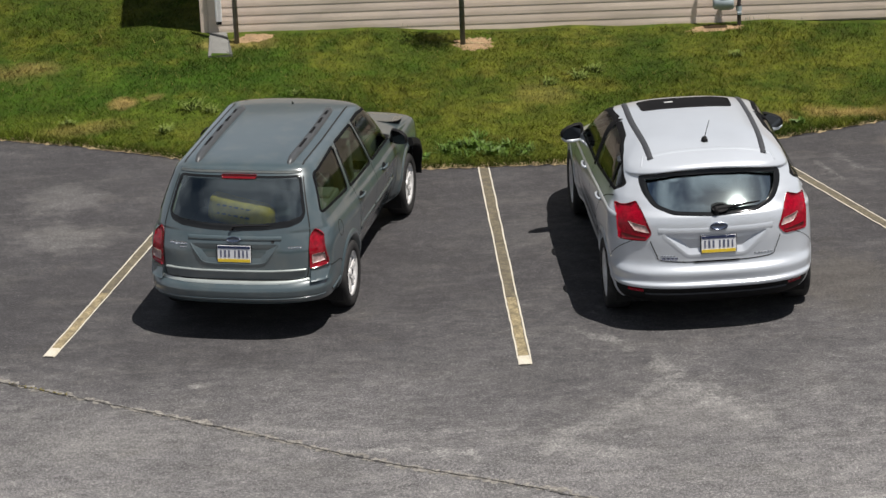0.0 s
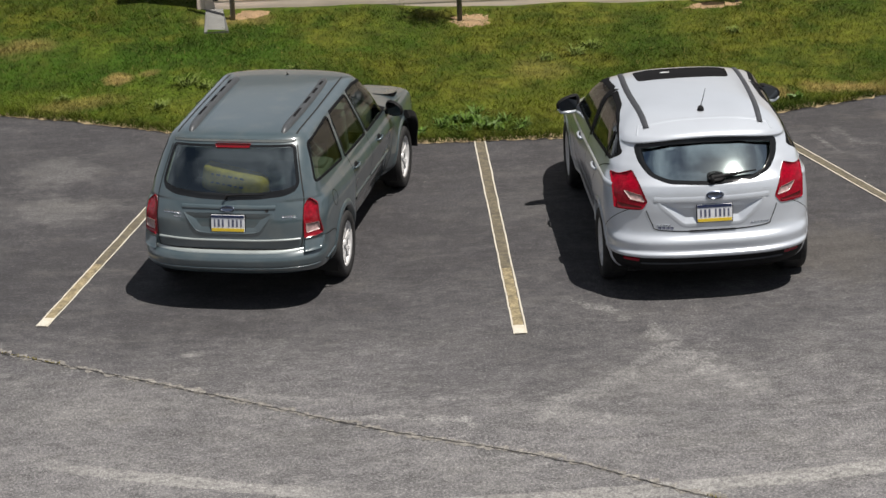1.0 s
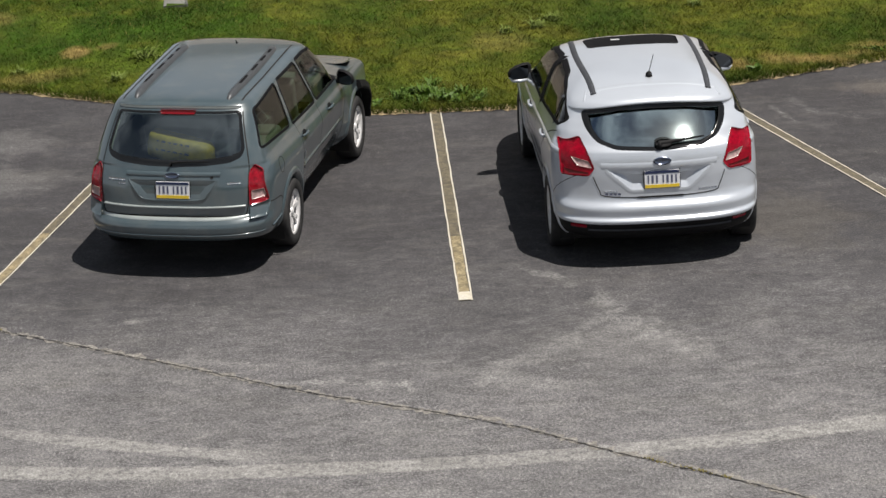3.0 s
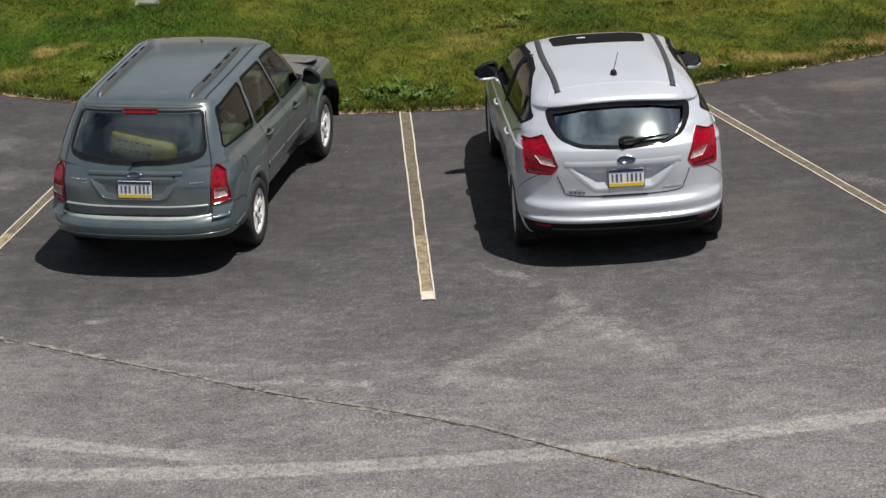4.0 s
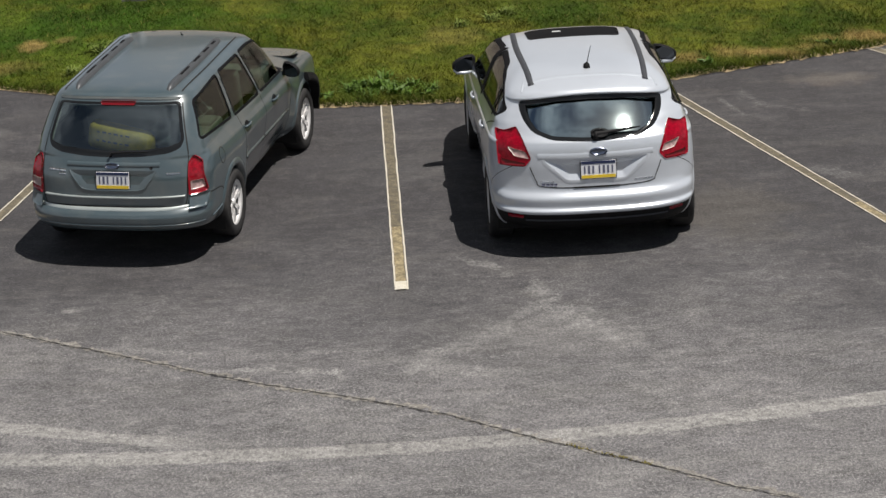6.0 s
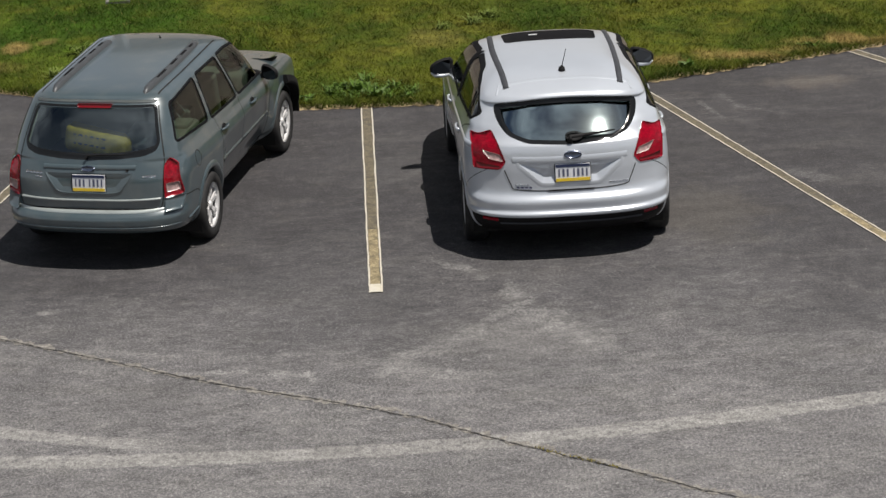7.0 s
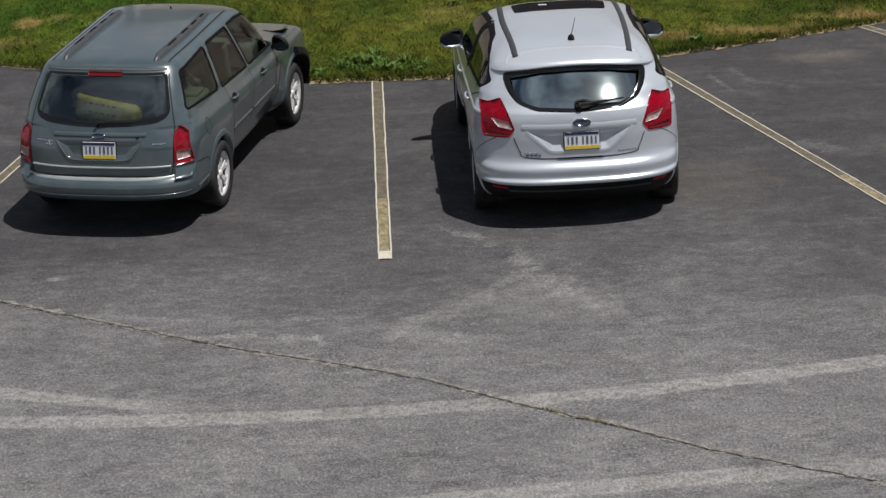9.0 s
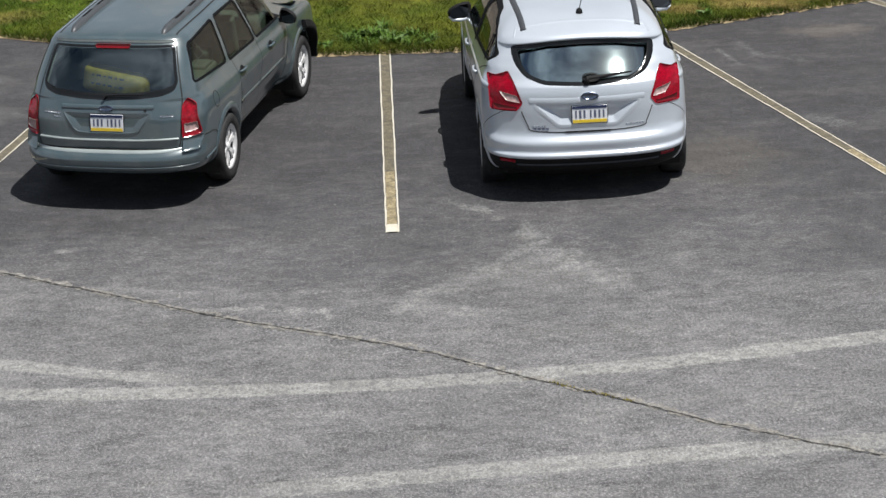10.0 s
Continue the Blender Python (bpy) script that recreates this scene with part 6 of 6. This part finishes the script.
for i in range(1100):
    d = Vector((rl.gauss(0, 1), rl.gauss(0, 0.9), rl.gauss(0.15, 0.7))).normalized() * rl.uniform(0.08, 0.34)
    q = Euler((rl.uniform(0, 6), rl.uniform(0, 6), rl.uniform(0, 6))).to_matrix()
    s = rl.uniform(0.02, 0.045)
    lb.faces.new([lb.verts.new(d + q @ Vector(p) * s) for p in ((-1, 0, 0), (0, -0.45, 0.1), (1, 0, 0), (0, 0.45, 0.1))])
part("foliage", lb, LEAF, basket)

# gas meter with its riser
gm = thing("gas_meter", Matrix.Translation(on_wall(6.19, 0.17, 0.0)) @ Matrix.Rotation(radians(WALL_YAW), 4, 'Z'), "grey gas meter on a dark riser against the siding", "gas meter")
part("meter_body", bm_box((0.17, 0.14, 0.22), (-0.02, 0, 0.66), 0.035, 3), METER_PAINT, gm, smooth=True)
part("meter_bowl", bm_lathe([(0.001, -0.13), (0.06, -0.13), (0.080, -0.11), (0.085, 0.09), (0.075, 0.11), (0.001, 0.11)], 20, 'X', None), METER_PAINT, gm, smooth=True).location = (-0.03, -0.02, 0.64)
part("dial", bm_box((0.11, 0.03, 0.08), (-0.02, -0.080, 0.73), 0.01), METER_PAINT, gm)
part("riser", bm_tube([(0.15, 0.04, 0.10), (0.15, 0.04, 1.20)], 0.024, 10), DARK_PIPE, gm)
part("outlet", bm_tube([(-0.12, 0.03, 0.70), (-0.16, 0.03, 0.82), (-0.16, 0.06, 1.20)], 0.020, 10), DARK_PIPE, gm)
part("union", bm_lathe([(0.036, -0.03), (0.036, 0.03)], 8, 'Z'), METER_PAINT, gm).location = (0.15, 0.04, 0.55)
part("valve", bm_box((0.05, 0.07, 0.03), (0.15, 0.0, 0.50), 0.006), METER_PAINT, gm)


def soil_patch(cx, cy, rx, ry, seed, label):
    b = bmesh.new()
    r = random.Random(seed)
    n = 28
    ring = []
    k = [r.uniform(0.75, 1.2) for _ in range(n)]
    ctr = b.verts.new((cx, cy, float(lawn_z(cx, cy) + bumps(cx, cy)) + 0.010))
    prev = None
    rings = []
    for f in (0.5, 1.0):
        rings.append([b.verts.new((cx + rx * f * k[i] * math.cos(2 * math.pi * i / n), cy + ry * f * k[i] * math.sin(2 * math.pi * i / n),
                                   float(lawn_z(cx + rx * f * k[i] * math.cos(2 * math.pi * i / n), cy + ry * f * k[i] * math.sin(2 * math.pi * i / n))
                                         + bumps(cx + rx * f * k[i] * math.cos(2 * math.pi * i / n), cy + ry * f * k[i] * math.sin(2 * math.pi * i / n))) + (0.006 if f < 1 else -0.012))) for i in range(n)])
    for i in range(n):
        j = (i + 1) % n
        b.faces.new((ctr, rings[0][i], rings[0][j]))
        b.faces.new((rings[0][i], rings[1][i], rings[1][j], rings[0][j]))
    o = new("bare_soil", mesh_of("bare_soil", b, True))
    o.data.materials.append(SOIL)
    return tagged(o, label, "soil", kind="structure")


SOILS = [(0.14, 9.28, 0.34, 0.30), (-2.42, 9.70, 0.34, 0.20), (3.0, 9.42, 0.50, 0.16)]
for i, s in enumerate(SOILS):
    soil_patch(*s, 10 + i, "bare dry soil in the lawn")


rp = random.Random(17)
pebbles = bmesh.new()
for i in range(20):
    cx, cy, rx, ry = SOILS[0]
    a, d = rp.uniform(0, 6.283), rp.random() * 0.7
    x, y, r_ = cx + rx * d * math.cos(a), cy + ry * d * math.sin(a), rp.uniform(0.008, 0.024)
    bmesh.ops.create_icosphere(pebbles, subdivisions=1, radius=r_, matrix=Matrix.Translation((x, y, float(lawn_z(x, y) + bumps(x, y)) + 0.010)) @ Matrix.Rotation(a, 4, 'Z') @ Matrix.Diagonal((1.3, 0.9, 0.6, 1)))
stones = new("pebbles", mesh_of("pebbles", pebbles))
stones.data.materials.append(STRAW)
tagged(stones, "small pale stones scattered on bare soil", "stones", kind="stuff")


def not_soil(x, y):
    ok = np.ones(len(x), bool)
    for cx, cy, rx, ry in SOILS:
        ok &= ((x - cx) / rx) ** 2 + ((y - cy) / ry) ** 2 > np.random.default_rng(1).uniform(0.05, 1.1, len(x))
    lx_, ly_ = x - HX, y - HY                       # nothing grows inside the house
    c, s = math.cos(radians(WALL_YAW)), math.sin(radians(WALL_YAW))
    u_, v_ = c * lx_ + s * ly_, -s * lx_ + c * ly_
    ok &= ~((u_ > -0.02) & (v_ > -0.10))
    ok &= ~((u_ > 0.06) & (u_ < 0.38) & (v_ > -0.78))
    return ok


scatter_blades("grass", 340000, 21, -7.5, 7.5, 0.0, 6.5, 0.018, 0.050, 0.0036, BLADES, "short mown green grass blades on the bank", not_soil)
scatter_blades("tall_grass", 12000, 22, -7.5, 7.5, 0.05, 5.0, 0.05, 0.10, 0.004, BLADES, "taller tufts of grass in the lawn", not_soil, 0.05)
scatter_blades("edge_grass", 14000, 23, -7.5, 7.5, -0.05, 0.12, 0.03, 0.10, 0.004, BLADES, "uneven grass fringe over the asphalt edge", None)


def weed_clump(x, y, size, seed, broad=0.22):
    """A low rosette of leaves, broad or grass-like."""
    r = random.Random(seed)
    b = bmesh.new()
    for i in range(26 if broad > 0.1 else 60):
        a, t = r.uniform(0, 6.283), r.uniform(0.25, 1.0)
        ln, w, up = size * t, size * broad * r.uniform(0.7, 1.3), size * r.uniform(0.15, 0.7)
        c, s = math.cos(a), math.sin(a)
        ox, oy = r.gauss(0, size * 0.3), r.gauss(0, size * 0.3)
        p = [(0, 0, 0), (ln * 0.5, -w, up * 0.8), (ln, 0, up), (ln * 0.5, w, up * 0.8)]
        b.faces.new([b.verts.new((ox + q[0] * c - q[1] * s, oy + q[0] * s + q[1] * c, q[2])) for q in p])
    o = new("weed_clump", mesh_of("weed_clump", b))
    o.data.materials.append(WEED_LEAF if broad > 0.1 or y < 6.5 else TUFT)
    o.location = (x, y, float(lawn_z(x, y)) - 0.004)
    return tagged(o, "bright green broad-leaved weed clump at the lawn edge" if broad > 0.1 else "pale green tuft of coarse grass in the lawn", "weed" if broad > 0.1 else "grass tuft", "weed clumps" if broad > 0.1 else "grass tufts")


for i, (x, y, sz) in enumerate(((-0.05, 6.05, 0.16), (0.12, 5.90, 0.12), (-0.30, 6.20, 0.12), (-0.62, 5.88, 0.11), (0.45, 5.82, 0.08), (3.45, 6.42, 0.12), (2.9, 6.25, 0.09),
                                (4.9, 6.95, 0.10), (-1.1, 5.95, 0.10))):
    weed_clump(x, y, sz, 40 + i)
for i, (x, y, sz) in enumerate(((-3.1, 7.75, 0.17), (-2.9, 7.6, 0.13), (-3.4, 7.2, 0.13), (-2.6, 7.0, 0.13), (-4.5, 7.7, 0.12), (1.25, 8.0, 0.15), (1.45, 8.2, 0.14), (0.9, 7.85, 0.12), (-1.9, 7.9, 0.12), (3.1, 8.5, 0.12), (-0.1, 6.12, 0.17), (0.1, 6.0, 0.16), (0.3, 6.1, 0.15), (-0.35, 6.05, 0.14), (0.02, 6.35, 0.14), (0.5, 5.95, 0.12), (-0.15, 5.88, 0.13), (0.25, 5.85, 0.12))):
    weed_clump(x, y, sz, 70 + i, 0.05)


# ---- painted lines and cracks ----
def parking_line(x0, y0, x1, y1, width, seed, end_patch=True):
    """An old painted line: yellowed middle, two thin white edges, a fresher white foot."""
    d = Vector((x1 - x0, y1 - y0, 0))
    ln = d.length
    t = thing("parking_line", Matrix.Translation((x0, y0, 0)) @ Matrix.Rotation(math.atan2(d.y, d.x), 4, 'Z'), "faded yellowed parking line with thin white edges", "road marking", "parking lines", "structure")
    r = random.Random(seed)
    def strip(a, b, off, w, z, wob):
        m = bmesh.new()
        n = max(2, int((b - a) / 0.10))
        rows_ = []
        o = off
        for i in range(n + 1):
            x = a + (b - a) * i / n
            o = off + 0.5 * (o - off) + r.uniform(-wob, wob)
            ww = w * r.uniform(0.85, 1.1)
            rows_.append((m.verts.new((x, o - ww / 2, z)), m.verts.new((x, o + ww / 2, z))))
        for p, q in zip(rows_, rows_[1:]):
            m.faces.new((p[0], q[0], q[1], p[1]))
        return m
    part("faded_paint", strip(0, ln, 0, width * 0.96, 0.004, 0.002), YELLOWED_PAINT, t)
    part("tan_residue", strip(0.16, min(1.7, ln * 0.3), width * 0.04, width * 0.78, 0.006, 0.004), TAN_PAINT, t)
    for s in (-1, 1):
        part("white_edge", strip(0, ln, s * width * 0.46, 0.014, 0.008, 0.0025), WHITE_PAINT, t)
    if end_patch:
        part("white_foot", strip(0, 0.20, 0, width * 0.90, 0.012, 0.001), WHITE_PAINT, t)
    return t


parking_line(0.019, -0.03, 0.008, 5.60, 0.118, 1)
parking_line(-4.165, 0.78, -2.82, 6.05, 0.110, 2)
parking_line(4.80, 0.05, 2.88, 5.80, 0.114, 3)
parking_line(8.60, 1.40, 5.32, 6.84, 0.114, 4)


def crack(points, seed, width=0.014):
    r = random.Random(seed)
    pts = densify(smooth_line(points, 5), 0.025, False)
    t = thing("asphalt_crack", Matrix(), "long open crack with crumbled pale edges in the asphalt", "crack", kind="structure")
    for nm, w, z, m_, wob in (("crumbled_edge", 0.085, 0.004, TAR, 0.028), ("crack_line", width, 0.008, CRACK, 0.007)):
        b = bmesh.new()
        rows_, o = [], 0.0
        for i, p in enumerate(pts):
            d = (pts[min(i + 1, len(pts) - 1)] - pts[max(i - 1, 0)]).normalized()
            s = Vector((-d.y, d.x))
            o = o * 0.7 + r.uniform(-wob, wob)
            ww = w * r.uniform(0.15, 1.35)
            off = o + (0.018 if nm == "crumbled_edge" else 0)
            q0, q1 = p + s * (off - ww / 2), p + s * (off + ww / 2)
            rows_.append((b.verts.new((q0.x, q0.y, z)), b.verts.new((q1.x, q1.y, z))))
        for p, q in zip(rows_, rows_[1:]):
            b.faces.new((p[0], q[0], q[1], p[1]))
        part(nm, b, m_, t)
    return t


crack([(-9.0, 3.2), (-6.5, 1.6), (-4.45, 0.18), (-3.21, -0.64), (-2.27, -1.28), (-1.30, -1.94), (-0.42, -2.43), (0.32, -2.90), (0.87, -3.37), (1.79, -4.08), (2.30, -4.50), (3.35, -5.19), (5.0, -6.2)], 6)
wd = bmesh.new()
rw = random.Random(9)
for (xa, ya), (xb, yb), n in (((-4.45, 0.18), (-3.95, -0.15), 60), ((1.15, -3.58), (1.75, -4.04), 90)):
    for i in range(n):
        t = rw.random()
        x, y = xa + (xb - xa) * t + rw.gauss(0, 0.010), ya + (yb - ya) * t + rw.gauss(0, 0.010)
        h, a = rw.uniform(0.008, 0.03), rw.uniform(0, 6.28)
        wd.faces.new([wd.verts.new(p) for p in ((x - 0.006, y, 0.004), (x + 0.006, y, 0.004), (x + math.cos(a) * 0.015, y + math.sin(a) * 0.015, h))])
weeds = new("crack_weeds", mesh_of("crack_weeds", wd))
weeds.data.materials.append(WEED)
tagged(weeds, "yellow-green weeds growing in the crack", "weeds", kind="stuff")

# ---- cars ----
WAGON_AT = Matrix.Translation((-2.262, 1.915, 0)) @ Matrix.Rotation(radians(-13.7), 4, 'Z')
HATCH_AT = Matrix.Translation((1.762, 1.366, 0)) @ Matrix.Rotation(radians(1.3), 4, 'Z') @ Matrix.Diagonal((1.013, 1.0, 1.034, 1.0))
wagon, wagon_skin = station_wagon(WAGON_AT)
hatch, hatch_skin = hatchback(HATCH_AT)


# ---- load in the wagon ----
def sack(m):
    t = thing("yellow_sack", m, "printed yellow sack lying in the wagon's load space", "sack")
    b = bm_box((0.60, 0.22, 0.23), (0, 0, 0.115), 0.06, 4)
    for v in b.verts:
        v.co.z += 0.02 * math.sin(v.co.x * 14) - 0.10 * max(0, v.co.x) ** 1.0
        v.co.y += 0.015 * math.sin(v.co.x * 23 + v.co.z * 9)
    part("bag", b, YELLOW_BAG, t, smooth=True)
    for k, z in ((0, 0.185), (1, 0.125)):
        for i in range(6):
            part("print_bar", bm_box((0.026 + 0.012 * ((i * 3) % 2), 0.004, 0.012 + 0.006 * (i % 2)), (-0.19 + i * 0.055, -0.118, z - 0.02 * k), 0), DARK_INK, t)
    return t


sack(WAGON_AT @ pose(-0.02, -0.52, 0.945, 0, 8, -4))
part_box = thing("cargo_box", WAGON_AT @ pose(0, -0.36, 0.625), "dark fabric box in the wagon's load space", "box")
part("box_body", bm_box((1.04, 0.52, 0.33), (0, 0, 0.165), 0.03, 2), DARK_CLOTH, part_box, smooth=True)
blanket = thing("grey_blanket", WAGON_AT @ pose(0.36, -0.30, 0.955), "crumpled pale grey blanket in the load space", "blanket")
bb = bm_box((0.30, 0.40, 0.16), (0, 0, 0.10), 0.06, 4)
for v in bb.verts:
    v.co += v.co.normalized() * 0.03 * noise.noise(v.co * 9)
part("cloth", bb, GREY_CLOTH, blanket, smooth=True)
cushion = thing("cream_cushion", WAGON_AT @ pose(0.64, -0.20, 0.995), "cream folded cushion beside the window", "cushion")
part("fold", bm_box((0.20, 0.60, 0.09), (0, 0.06, 0.045), 0.04, 3), CREAM, cushion, smooth=True)
part("fold", bm_box((0.17, 0.24, 0.05), (-0.01, 0.14, 0.100), 0.024, 3), CREAM, cushion, smooth=True)
rack = thing("wire_frame", WAGON_AT @ pose(0.565, -0.02, 1.050, 0, 0, 58), "white wire frame leaning by the quarter window", "wire frame")
for a, b in (((0, -0.15, 0.17), (0, 0.00, 0.27)), ((0, 0.0, 0.27), (0, 0.15, 0.18)), ((0, -0.15, 0.17), (0, 0.02, 0.03)), ((0, 0.02, 0.03), (0, 0.15, 0.18)), ((0, -0.07, 0.10), (0, 0.08, 0.225)), ((0, 0.08, 0.10), (0, -0.07, 0.225))):
    part("rod", bm_tube([a, b], 0.0036, 6), WHITE_WIRE, rack)
